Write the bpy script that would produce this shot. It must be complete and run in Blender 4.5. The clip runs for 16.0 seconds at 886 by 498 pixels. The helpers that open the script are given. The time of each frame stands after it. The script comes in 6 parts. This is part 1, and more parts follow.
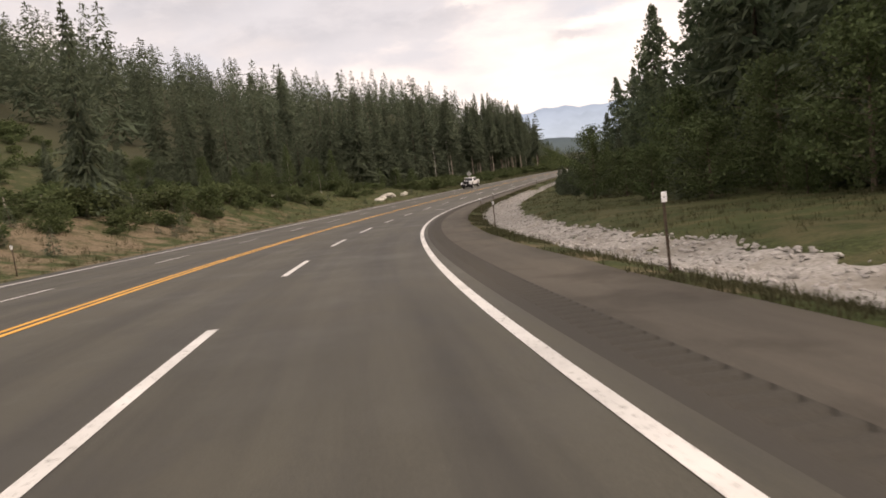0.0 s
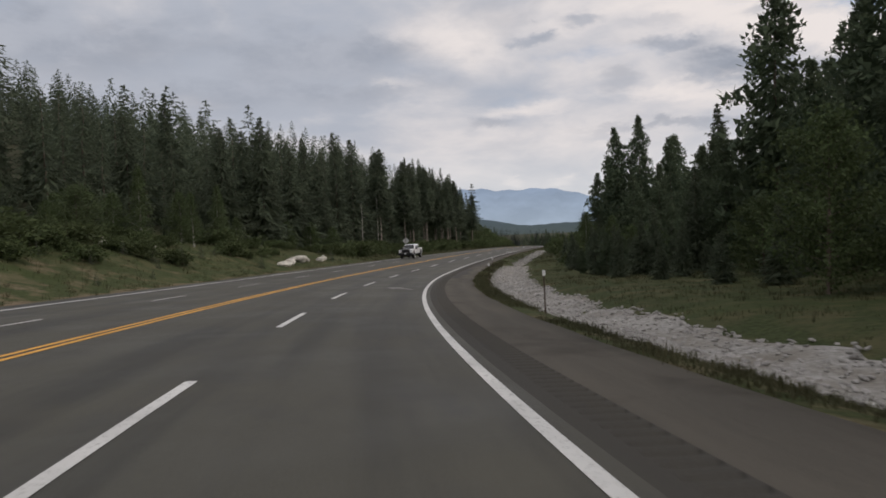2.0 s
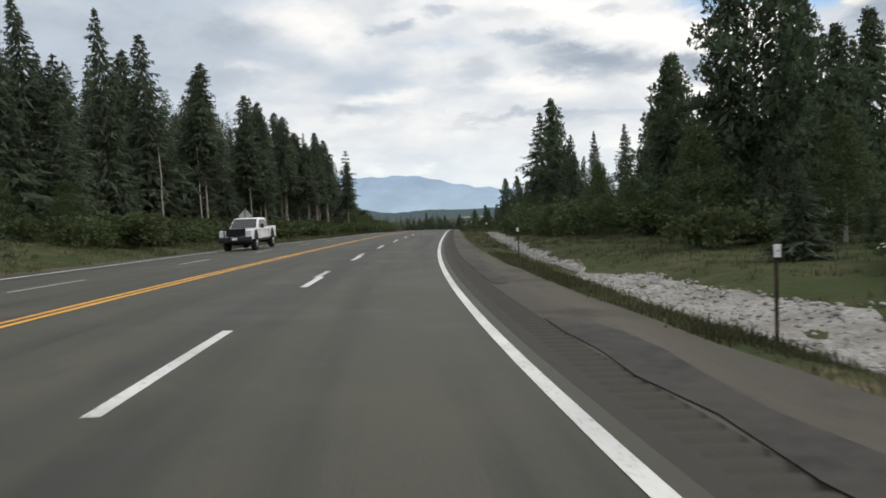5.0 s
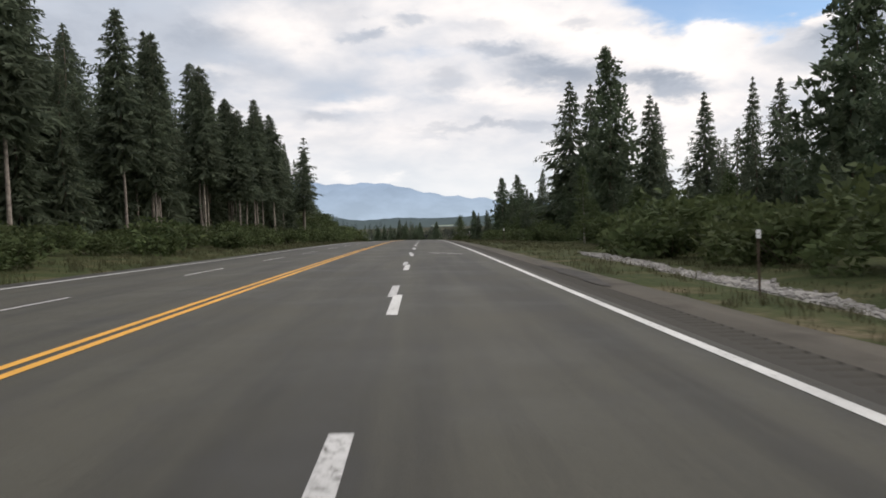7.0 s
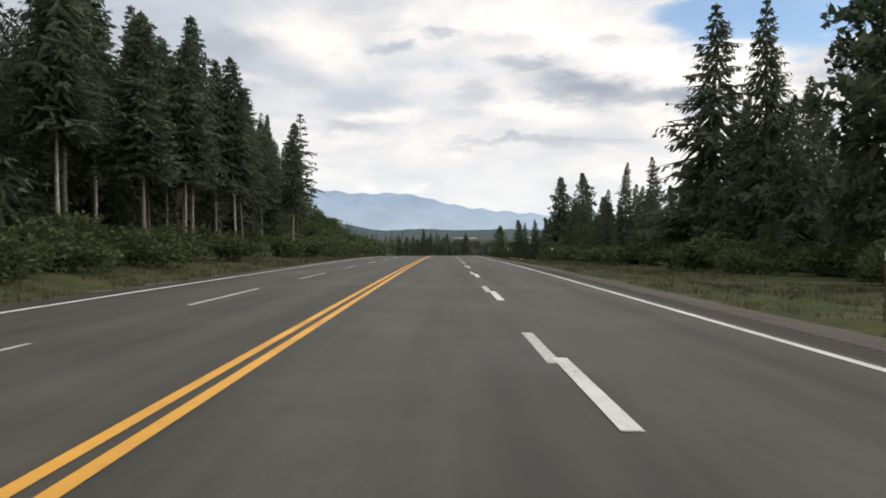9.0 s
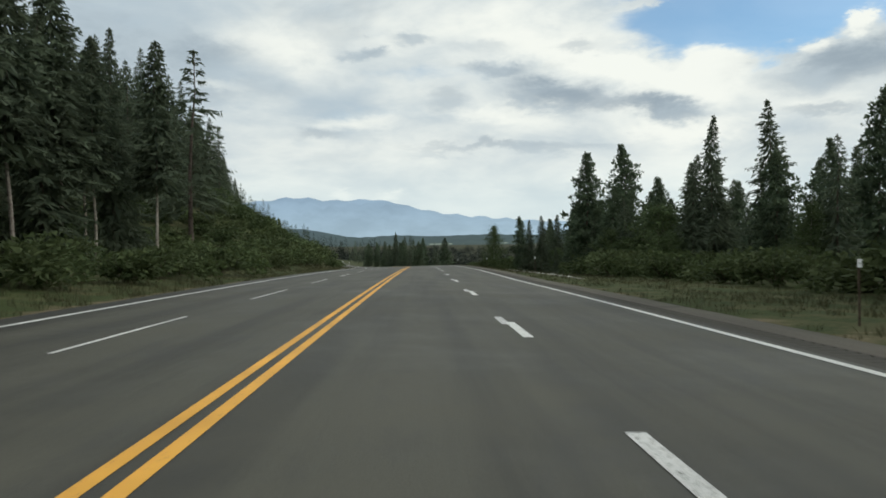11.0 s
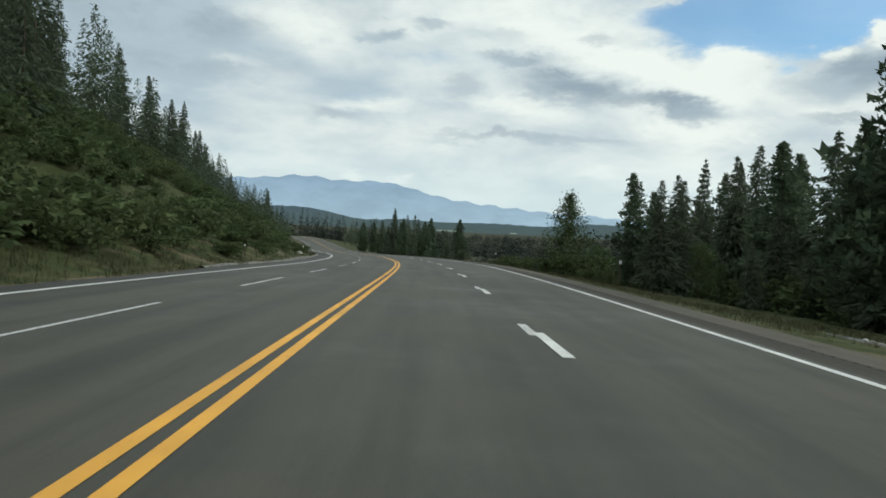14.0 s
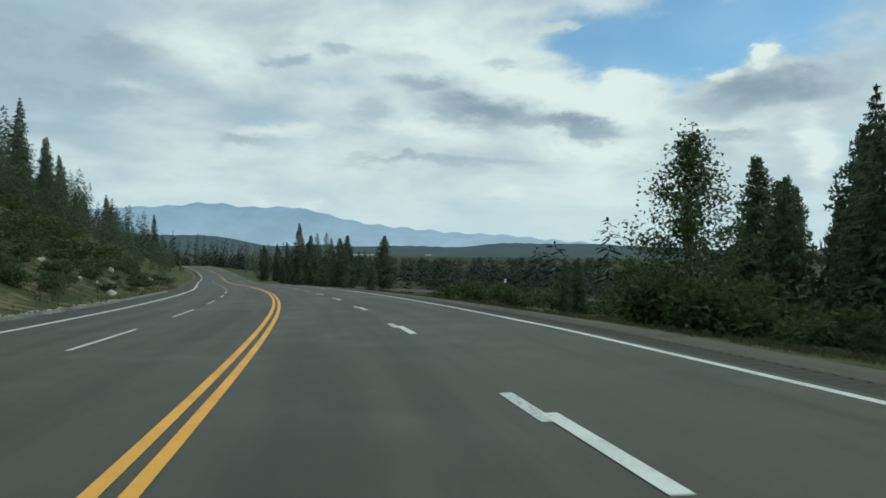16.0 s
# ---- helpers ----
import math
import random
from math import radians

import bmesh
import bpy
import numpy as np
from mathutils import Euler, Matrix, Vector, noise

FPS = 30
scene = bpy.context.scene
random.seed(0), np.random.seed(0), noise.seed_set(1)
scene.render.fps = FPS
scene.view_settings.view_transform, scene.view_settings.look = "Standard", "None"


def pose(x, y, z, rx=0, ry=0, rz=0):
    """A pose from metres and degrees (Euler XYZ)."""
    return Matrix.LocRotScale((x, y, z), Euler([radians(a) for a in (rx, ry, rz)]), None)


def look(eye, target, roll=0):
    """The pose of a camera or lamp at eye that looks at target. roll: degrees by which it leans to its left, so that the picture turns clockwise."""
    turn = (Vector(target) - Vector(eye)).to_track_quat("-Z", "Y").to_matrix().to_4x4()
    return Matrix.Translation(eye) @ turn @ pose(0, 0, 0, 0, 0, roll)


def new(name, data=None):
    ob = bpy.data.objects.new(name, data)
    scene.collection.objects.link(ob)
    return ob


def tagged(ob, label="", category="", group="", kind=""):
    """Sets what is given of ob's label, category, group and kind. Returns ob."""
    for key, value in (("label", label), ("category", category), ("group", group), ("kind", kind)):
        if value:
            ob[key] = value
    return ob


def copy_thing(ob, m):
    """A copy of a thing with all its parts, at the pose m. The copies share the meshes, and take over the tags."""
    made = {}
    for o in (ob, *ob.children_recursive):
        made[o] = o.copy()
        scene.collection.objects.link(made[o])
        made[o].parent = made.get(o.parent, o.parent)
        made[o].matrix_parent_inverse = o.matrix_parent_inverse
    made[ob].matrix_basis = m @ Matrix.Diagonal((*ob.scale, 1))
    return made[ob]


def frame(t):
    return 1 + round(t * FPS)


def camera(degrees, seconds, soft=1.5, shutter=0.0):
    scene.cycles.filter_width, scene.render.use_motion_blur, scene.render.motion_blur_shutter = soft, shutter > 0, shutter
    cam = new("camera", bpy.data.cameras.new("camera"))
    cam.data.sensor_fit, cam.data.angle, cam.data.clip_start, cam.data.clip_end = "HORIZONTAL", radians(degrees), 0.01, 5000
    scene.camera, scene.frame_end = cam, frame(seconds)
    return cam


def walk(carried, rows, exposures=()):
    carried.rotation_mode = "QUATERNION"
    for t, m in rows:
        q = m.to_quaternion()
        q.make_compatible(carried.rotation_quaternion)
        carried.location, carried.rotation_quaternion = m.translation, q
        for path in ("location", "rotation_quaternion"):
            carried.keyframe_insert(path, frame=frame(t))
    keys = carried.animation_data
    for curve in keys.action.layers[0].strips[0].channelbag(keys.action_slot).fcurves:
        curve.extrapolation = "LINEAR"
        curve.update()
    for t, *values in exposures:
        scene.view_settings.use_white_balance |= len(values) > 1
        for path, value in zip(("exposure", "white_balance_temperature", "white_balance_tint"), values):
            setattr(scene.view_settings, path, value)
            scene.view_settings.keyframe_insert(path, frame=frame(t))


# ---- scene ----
PATH = [
    (0.0, 7.256, -2.581, 1.485, 82.523, 7.044, 15.258),
    (0.5, 3.782, 5.681, 0.916, 83.216, 6.336, 12.807),
    (1.0, 0.574, 14.101, 0.394, 85.097, 4.911, 10.648),
    (1.5, -2.424, 22.696, -0.155, 87.187, 3.644, 9.328),
    (2.0, -5.136, 31.489, -0.698, 88.063, 2.526, 8.396),
    (2.5, -7.502, 40.524, -1.228, 88.634, 2.665, 6.702),
    (3.0, -9.570, 49.779, -1.707, 88.365, 2.368, 4.459),
    (3.5, -11.352, 59.238, -2.161, 87.313, 2.063, 1.792),
    (4.0, -12.829, 68.821, -2.577, 87.558, 2.200, 0.429),
    (4.5, -14.068, 78.750, -2.958, 87.321, 2.439, -1.085),
    (5.0, -15.032, 89.039, -3.303, 86.602, 2.778, -2.750),
    (5.5, -15.709, 99.557, -3.596, 85.838, 3.039, -4.272),
    (6.0, -16.124, 110.174, -3.817, 85.467, 3.041, -5.356),
    (6.5, -16.356, 120.748, -4.009, 85.924, 2.602, -5.708),
    (7.0, -16.493, 131.272, -4.184, 87.210, 1.723, -5.328),
    (7.5, -16.438, 141.838, -4.333, 87.691, 0.895, -4.232),
    (8.0, -16.411, 152.439, -4.505, 88.116, -0.072, -3.853),
    (8.5, -16.141, 163.057, -4.716, 88.066, -0.349, -3.282),
    (9.0, -15.786, 173.680, -4.962, 88.228, 0.078, -3.478),
    (9.5, -15.293, 184.294, -5.190, 88.458, 0.401, -4.100),
    (10.0, -14.729, 194.841, -5.434, 88.618, 0.649, -4.648),
    (10.5, -14.095, 205.321, -5.693, 88.709, 0.821, -5.123),
    (11.0, -13.417, 215.776, -5.965, 88.708, 0.852, -5.517),
    (11.5, -12.724, 226.246, -6.253, 88.594, 0.679, -5.820),
    (12.0, -12.042, 236.771, -6.556, 88.344, 0.235, -6.026),
    (12.5, -11.373, 247.352, -6.875, 87.958, -0.479, -6.134),
    (13.0, -10.673, 257.914, -7.219, 87.930, -1.382, -5.681),
    (13.5, -10.001, 268.437, -7.558, 87.544, -2.328, -4.832),
    (14.0, -9.360, 278.903, -7.914, 87.634, -2.571, -4.892),
    (14.5, -8.786, 289.316, -8.287, 88.344, -2.435, -6.560),
    (15.0, -8.151, 299.684, -8.676, 88.633, -2.478, -8.217),
    (15.5, -7.605, 310.045, -9.087, 88.880, -1.975, -9.711),
    (16.0, -7.151, 320.423, -9.516, 89.666, -0.463, -11.898),
]
BEND = [-3.23991, -3.46461, -3.68808, -3.63410, -3.84379, -4.00578, -3.41975, -2.07736, -0.62475, -0.01897, -0.11096, -0.11863, -0.02654, 0.01529, 0.00225, -0.02737, 0.25504, 1.16922, 1.94713, 2.08485, 1.79769, 1.31164, 0.78409, 0.31811, -0.02819, -0.23246, -0.29902, -0.24964, -0.11439, 0.07698, 0.29929, 0.53463, 0.77484, 1.02409, 1.29995, 1.61507, 1.95347, 2.29582, 2.63829]  # curvature, 1/km
SAG = [0.03350, 0.03711, 0.18480, 0.36554, 0.48121, 0.41747, 0.35826, 0.23897, -0.01326, -0.11308, -0.07150, -0.07490, -0.13216, -0.17661, -0.15580, -0.18918, -0.27871, -0.14966, 0.02780, 0.03130, -0.01248, -0.03771, -0.03727, -0.01763, 0.01603, 0.05936, 0.10861, 0.16035, 0.21143, 0.25928, 0.30140, 0.33494, 0.35648, 0.36186, 0.34605, 0.30923, 0.26911, 0.24039, 0.22620]  # change of grade, 1/km
FALL_RIGHT = [0.03625, 0.03561, 0.03721, 0.04298, 0.01921, 0.01361, 0.02312, 0.03575, 0.01303, -0.02001, -0.01345, -0.00235, 0.00546, 0.01095, 0.01499, 0.01823, 0.02119, 0.02341, 0.02293, 0.02286]
FALL_LEFT = [0.01429, 0.01760, 0.02568, 0.01802, 0.00602, -0.01741, -0.02005, -0.01225, -0.01106, -0.01903, -0.00846, -0.00547, -0.00336, -0.00178, -0.00044, 0.00090, 0.00239, 0.00360, 0.00487, 0.00474]
# the clip's own exposure and white balance
EXPOSURE = [(0.0, 0.56, 7850, 23), (0.5, 0.58, 7700, 22), (1.0, 0.64, 7700, 20), (1.5, -0.02, 7000, 19), (2.5, -0.28, 6550, 13), (3.0, -0.16, 6450, 10), (3.5, 0.0, 6350, 7), (4.0, 0.08, 6350, 7), (6.5, 0.19, 6600, 15), (8.0, 0.19, 6600, 12), (9.5, 0.24, 6750, 13), (11.5, -0.02, 6250, 0), (12.5, 0.0, 6200, 0), (14.5, -0.03, 6100, -3), (16.0, -0.17, 5800, -9)]
cam = camera(64.17, 16.0, soft=1.7, shutter=0.1)
walk(cam, [(t, pose(*p)) for t, *p in PATH], EXPOSURE)

# world: broken cloud over a blue sky, bright ahead, brightened behind as fill
SKY_BLUE = (0.094, 0.114, 0.124)
SUN_EL, SUN_AZ = radians(34), radians(84)  # azimuth from +y towards +x


def sky():
    w = bpy.data.worlds.new("sky")
    scene.world = w
    w.use_nodes = True
    nt = w.node_tree
    nt.nodes.clear()
    N, K = nt.nodes.new, nt.links.new

    def math_(op, a, b=None, c=None):
        n = N("ShaderNodeMath")
        n.operation = op
        for i, v in enumerate((a, b, c)):
            if v is None:
                continue
            if isinstance(v, (int, float)):
                n.inputs[i].default_value = v
            else:
                K(v, n.inputs[i])
        return n.outputs[0]

    def mixc(f, a, b):
        n = N("ShaderNodeMix")
        n.data_type = "RGBA"
        if isinstance(f, (int, float)):
            n.inputs[0].default_value = f
        else:
            K(f, n.inputs[0])
        for i, v in ((6, a), (7, b)):
            if isinstance(v, tuple):
                n.inputs[i].default_value = (*v, 1)
            else:
                K(v, n.inputs[i])
        return n.outputs[2]

    def ramp(v, lo, hi):
        n = N("ShaderNodeMapRange")
        n.interpolation_type = "SMOOTHSTEP"
        K(v, n.inputs[0])
        n.inputs[1].default_value, n.inputs[2].default_value = lo, hi
        return n.outputs[0]

    tc = N("ShaderNodeTexCoord")
    sep = N("ShaderNodeSeparateXYZ")
    K(tc.outputs["Generated"], sep.inputs[0])
    x, y, z = sep.outputs
    az = math_("ARCTAN2", x, y)
    el = math_("ARCSINE", z)
    # heaped clouds: noise over the sky's dome, flattened towards the horizon
    comb = N("ShaderNodeCombineXYZ")
    K(x, comb.inputs[0])
    K(y, comb.inputs[1])
    K(math_("MULTIPLY", math_("POWER", math_("MAXIMUM", z, 0.0), 0.8), 2.1), comb.inputs[2])

    def cloud(scale, detail, rough, dist, off):
        m = N("ShaderNodeMapping")
        K(comb.outputs[0], m.inputs[0])
        m.inputs["Location"].default_value = off
        n = N("ShaderNodeTexNoise")
        K(m.outputs[0], n.inputs["Vector"])
        n.inputs["Scale"].default_value = scale
        n.inputs["Detail"].default_value = detail
        n.inputs["Roughness"].default_value = rough
        n.inputs["Distortion"].default_value = dist
        return n.outputs[0]

    big = cloud(3.6, 7, 0.52, 0.2, (3.1, 1.7, 0))
    fine = cloud(10, 7, 0.55, 0.3, (7.3, 0.4, 2))
    wob = cloud(7, 6, 0.6, 0.2, (0, 5, 5))
    wob2 = cloud(8, 7, 0.62, 0.2, (9, 2, 4))

    def off(v, k):
        return math_("MULTIPLY", math_("SUBTRACT", v, 0.5), k)

    def blob(a0, e0, sa, se, tilt=0.0, soft=True):
        """A cloud or gap centred at an azimuth and elevation, with billowing edges."""
        da = math_("SUBTRACT", math_("ADD", az, off(wob, 0.13)), radians(a0))
        de = math_("SUBTRACT", math_("SUBTRACT", math_("ADD", el, off(wob2, 0.085)), radians(e0)), math_("MULTIPLY", da, tilt))
        q = math_("ADD", math_("POWER", math_("DIVIDE", math_("ABSOLUTE", da), radians(sa)), 2.0), math_("POWER", math_("DIVIDE", math_("ABSOLUTE", de), radians(se)), 2.0))
        g = math_("POWER", 2.718, math_("MULTIPLY", q, -1.0))
        return g if soft else ramp(math_("ADD", g, off(fine, 0.7)), 0.10, 0.95)

    nis = N("ShaderNodeTexSky")
    nis.sky_type = "NISHITA"
    nis.sun_disc = False
    nis.sun_elevation, nis.sun_rotation = SUN_EL, SUN_AZ
    nis.air_density, nis.dust_density, nis.ozone_density = 1.0, 0.2, 2.0
    blue = N("ShaderNodeVectorMath")
    blue.operation = "MULTIPLY"
    K(nis.outputs[0], blue.inputs[0])
    blue.inputs[1].default_value = SKY_BLUE
    # cover: open blue on the right, high up
    cover = math_("ADD", big, off(fine, 0.30))
    for a0, e0, sa, se, tilt, k in ((32.1, 16.4, 9.8, 2.7, 0, -0.75), (28.0, 13.5, 4.8, 2.1, 0, -0.5), (25.0, 15.6, 4.6, 1.4, 0, -0.4), (3.4, 12.6, 5.0, 0.6, 0, -0.14), (-2.3, 9.6, 2.7, 0.5, 0, -0.1), (35.0, 11.2, 6.1, 1.7, 0.03, 0.75), (21.4, 11.8, 5.6, 1.6, -0.3, 0.5), (12.8, 15.7, 6.8, 1.8, 0, 0.3), (35.1, 13.7, 0.9, 0.6, 0, 0.7), (32.5, 12.6, 0.7, 0.5, 0, 0.6), (26.8, 12.7, 1.6, 1.6, 0, 0.6), (21.6, 16.7, 1.7, 0.3, 0, 0.5)):
        cover = math_("ADD", cover, math_("MULTIPLY", blob(a0, e0, sa, se, tilt), k))
    cover = math_("ADD", cover, math_("MULTIPLY", ramp(math_("MULTIPLY", el, -1.0), -0.15, -0.03), 0.25))
    amount = math_("MULTIPLY_ADD", ramp(cover, -0.06, 0.46), 0.82, 0.18)
    # lit tops and paler veils
    lum = math_("ADD", math_("ADD", math_("ADD", 0.53, off(cloud(6.0, 8, 0.52, 0.4, (2.2, 6.6, 3)), 0.9)), off(big, 0.5)), off(fine, 0.35))
    for a0, e0, sa, se, tilt, k in ((21.4, 12.0, 6.0, 1.1, -0.3, 0.42), (15.6, 13.9, 5.4, 1.4, -0.2, 0.3), (-7.3, 14.8, 4.3, 1.7, -0.1, 0.34), (26.8, 12.7, 1.6, 1.6, 0, 0.5), (35.1, 13.7, 0.9, 0.7, 0, 0.6), (32.5, 12.6, 0.8, 0.5, 0, 0.5), (39.4, 7.1, 1.1, 2.0, -0.3, 0.55), (-1.8, 8.8, 4.0, 0.8, 0, 0.3), (1.5, 2.9, 1.1, 0.4, 0, 0.35), (-2.2, 2.9, 0.9, 0.3, 0, 0.3), (12.8, 15.7, 7.3, 1.5, 0, 0.24), (8.5, 9.6, 4.6, 0.6, 0, 0.2), (25.4, 7.7, 4.6, 0.6, 0, 0.22), (16.9, 4.0, 1.8, 0.5, 0, 0.25), (25.2, 3.4, 1.5, 0.4, 0, 0.25), (-13.2, 6.8, 6.0, 2.7, 0, 0.12), (-11.7, 11.6, 2.0, 0.5, -0.2, 0.25), (5.1, 5.4, 13.7, 1.8, 0, 0.1), (-15.3, 13.4, 9.3, 3.2, 0, -0.22), (-19.0, 10.2, 7.3, 1.4, 0, -0.15), (-45, 30, 40, 16, 0, -0.12), (-24, 12, 16, 6, 0, -0.2), (-32, 14, 9, 5, 0, -0.15)):
        lum = math_("ADD", lum, math_("MULTIPLY", blob(a0, e0, sa, se, tilt), k))
    lum = ramp(lum, 0.22, 0.86)
    light = mixc(lum, (0.50, 0.56, 0.63), (0.945, 0.92, 0.88))
    # grey undersides
    grey = ramp(math_("ADD", cloud(5, 7, 0.58, 0.3, (1.3, 9.1, 1)), off(fine, 0.3)), 0.52, 0.72)
    grey = math_("MULTIPLY", grey, math_("MULTIPLY", ramp(el, 0.05, 0.16), 0.35))
    for a0, e0, sa, se, tilt, k in ((9.7, 12.9, 3.3, 1.0, -0.1, 0.95), (14.4, 10.7, 5.0, 1.2, -0.22, 1), (22.4, 9.2, 3.6, 0.9, -0.1, 1), (17.6, 10.0, 4.0, 1.0, -0.2, 0.8), (34.6, 11.2, 6.0, 1.7, 0.04, 1), (38.5, 11.4, 3.0, 1.9, 0, 1), (-0.7, 14.5, 1.7, 0.6, 0.1, 0.95), (3.3, 15.7, 2.5, 0.7, 0, 0.8), (8.3, 15.2, 2.7, 0.6, -0.1, 0.4), (16.9, 14.4, 2.0, 0.6, 0, 0.5), (-15.3, 13.8, 8.5, 2.3, 0.05, 0.75), (-16.4, 10.7, 6.5, 1.2, 0, 0.6), (10.9, 6.9, 9.6, 0.5, 0.02, 0.6), (5.8, 10.3, 1.8, 0.9, 0, 0.4), (-4.3, 7.5, 2.6, 0.6, 0, 0.45), (34.1, 8.1, 2.6, 0.6, 0, 0.6), (-22.2, 13.1, 4.1, 2.7, 0, 0.6), (-36, 14, 12, 3, 0, 0.7), (-24, 10.5, 9, 1.6, 0.1, 0.5)):
        grey = math_("MAXIMUM", grey, math_("MULTIPLY", blob(a0, e0, sa, se, tilt, False), k))
    dark = mixc(ramp(wob2, 0.35, 0.65), (0.34, 0.39, 0.455), (0.49, 0.54, 0.60))
    col = mixc(grey, light, dark)
    haze = ramp(math_("MULTIPLY", el, -1.0), -0.13, -0.02)
    col = mixc(math_("MULTIPLY", haze, 0.7), col, (0.74, 0.80, 0.82))
    col = mixc(amount, blue.outputs[0], col)
    # sky towards -y brightened, an added fill for the trees' facing sides
    face = N("ShaderNodeVectorMath")
    face.operation = "SCALE"
    K(col, face.inputs[0])
    K(math_("MULTIPLY_ADD", ramp(math_("MULTIPLY", y, -1.0), -0.35, 0.75), 0.65, 1.0), face.inputs["Scale"])
    col = face.outputs[0]
    bg = N("ShaderNodeBackground")
    K(col, bg.inputs[0])
    bg.inputs[1].default_value = 1.0
    out = N("ShaderNodeOutputWorld")
    K(bg.outputs[0], out.inputs[0])


sky()
sun = new("sun", bpy.data.lights.new("sun", "SUN"))
sun.data.energy, sun.data.angle, sun.data.color = 1.25, radians(14), (1.0, 0.95, 0.87)
sun.matrix_world = look((0, 0, 0), (-math.sin(SUN_AZ) * math.cos(SUN_EL), -math.cos(SUN_AZ) * math.cos(SUN_EL), -math.sin(SUN_EL)))

# ---------------------------------------------------------------- road line and land
STEP, FROM = 2.0, -60.0
HEADING, GRADE, LANE, PERIOD = 0.398949, -0.060293, 3.624, 12.19
_sg = np.arange(FROM, 741.0, STEP)
_k = np.interp(_sg, -20 + 20 * np.arange(len(BEND)), np.array(BEND) * 1e-3)
_v = np.interp(_sg, -20 + 20 * np.arange(len(SAG)), np.array(SAG) * 1e-3)


def _sum(a, c0):
    c = np.concatenate([[0], np.cumsum((a[1:] + a[:-1]) / 2 * STEP)])
    return c - c[int(-FROM / STEP)] + c0


_th = _sum(_k, HEADING)
_gr = _sum(_v, GRADE)
_x, _y, _z = _sum(-np.sin(_th), 0), _sum(np.cos(_th), 0), _sum(_gr, 0)
_bs = -20 + 40 * np.arange(len(FALL_RIGHT))
END = _sg[-1]


def smooth(v, a, b):
    u = np.clip((np.asarray(v, float) - a) / (b - a), 0, 1)
    return u * u * (3 - 2 * u)


def line(s):
    """The middle of the road: x, y, z and heading; straight on past both ends."""
    s = np.asarray(s, float)
    c = np.clip(s, FROM, END)
    th = np.interp(c, _sg, _th)
    x, y, z = np.interp(c, _sg, _x), np.interp(c, _sg, _y), np.interp(c, _sg, _z)
    d = s - c
    z = z + np.where(d < 0, d * -0.055, 0) - 40 * smooth(d, 0, 320)
    return x - np.sin(th) * d * np.exp(-np.abs(d) / 900), y + np.cos(th) * d, z, th


def place(s, o):
    """Plan position of a point o metres to the right of the line."""
    x, y, z, th = line(s)
    o = np.asarray(o, float)
    a = th * np.exp(-(o / 110.0) ** 2)
    return x + o * np.cos(a), y + o * np.sin(a)


def bank(s, o):
    f = np.where(np.asarray(o) > 0, np.interp(s, _bs, FALL_RIGHT), np.interp(s, _bs, FALL_LEFT))
    return -o * f


def on_road(s, o, up=0.0):
    x, y, z, th = line(s)
    return np.stack([x + o * np.cos(th), y + o * np.sin(th), z + bank(s, o) + up], -1)


def ripple(x, y, k):
    return np.sin(x * k + 1.3 * np.sin(y * k * 0.7)) * np.cos(y * k * 0.9 + 0.8 * np.sin(x * k * 1.3))


def rise(s, o):
    """Height of the land over the road's middle."""
    s, o = np.broadcast_arrays(np.asarray(s, float), np.asarray(o, float))
    a = np.abs(o)
    x, y = place(s, o)
    edge = bank(s, np.clip(o, -9, 10)) - 0.05
    # left: cut bank and wooded hill
    w1, w3 = 1 - smooth(s, 112, 150), smooth(s, 285, 335)
    w2 = 1 - w1 - w3
    p1 = np.interp(a, [8.6, 10, 13, 18, 22, 29, 60, 140, 180, 320, 700], [0, 0.0, 0.8, 2.7, 3.4, 4.0, 15, 47, 62, 85, 95])
    p2 = np.interp(a, [8.6, 10, 14, 20, 40, 60, 180, 320, 700], [0, -0.1, 0.3, 0.8, 4.0, 11, 55, 80, 95])
    p3 = np.interp(a, [8.6, 10, 12, 16, 52, 120, 320, 700], [0, -0.1, 0.3, 2.0, 23, 40, 60, 70])
    left = w1 * p1 + w2 * p2 + w3 * p3
    far = smooth(s, 520, 760)
    left = left * (1 - 0.45 * far) * (1 - smooth(s, 760, 1300) * 0.8)
    # right: stony ditch and meadow, then a verge, then a slope to the valley
    r1 = np.interp(a, [9.7, 10.4, 11.2, 12.6, 14.0, 15.5, 30, 80, 200, 600], [0, -0.05, -0.25, -0.5, -0.3, -0.05, 0.1, 0.6, 0.0, -20])
    r2 = np.interp(a, [9.0, 10, 11.0, 12.2, 14, 30, 80, 200, 600], [0, 0.0, 0.06, 0.0, -0.15, -0.4, -0.8, -3, -25])
    r3 = np.interp(a, [9.0, 10, 12, 16, 40, 100, 300, 800], [0, -0.08, -0.4, -1.0, -3.6, -9, -20, -34])
    v1, v3 = 1 - smooth(s, 130, 170), smooth(s, 255, 320)
    right = v1 * r1 + (1 - v1 - v3) * r2 + v3 * r3
    right = right * (1 - 0.6 * smooth(s, 700, 1200))
    rough = ripple(x, y, 0.9) * 0.06 * smooth(a, 10.5, 14) + ripple(x + 40, y, 0.21) * 0.35 * smooth(a, 16, 40) + ripple(x, y + 90, 0.05) * 2.0 * smooth(a, 40, 120) * np.where(o < 0, 1, 0.3)
    under = np.where((o > -8.4) & (o < 9.0), -0.12, 0)
    return edge + np.where(o < 0, left, right) + rough + under


def land(s, o):
    """A point on the ground."""
    x, y = place(s, o)
    z = line(s)[2] + rise(s, o)
    return np.stack([x, y, np.maximum(z, -60 + 0 * z)], -1)


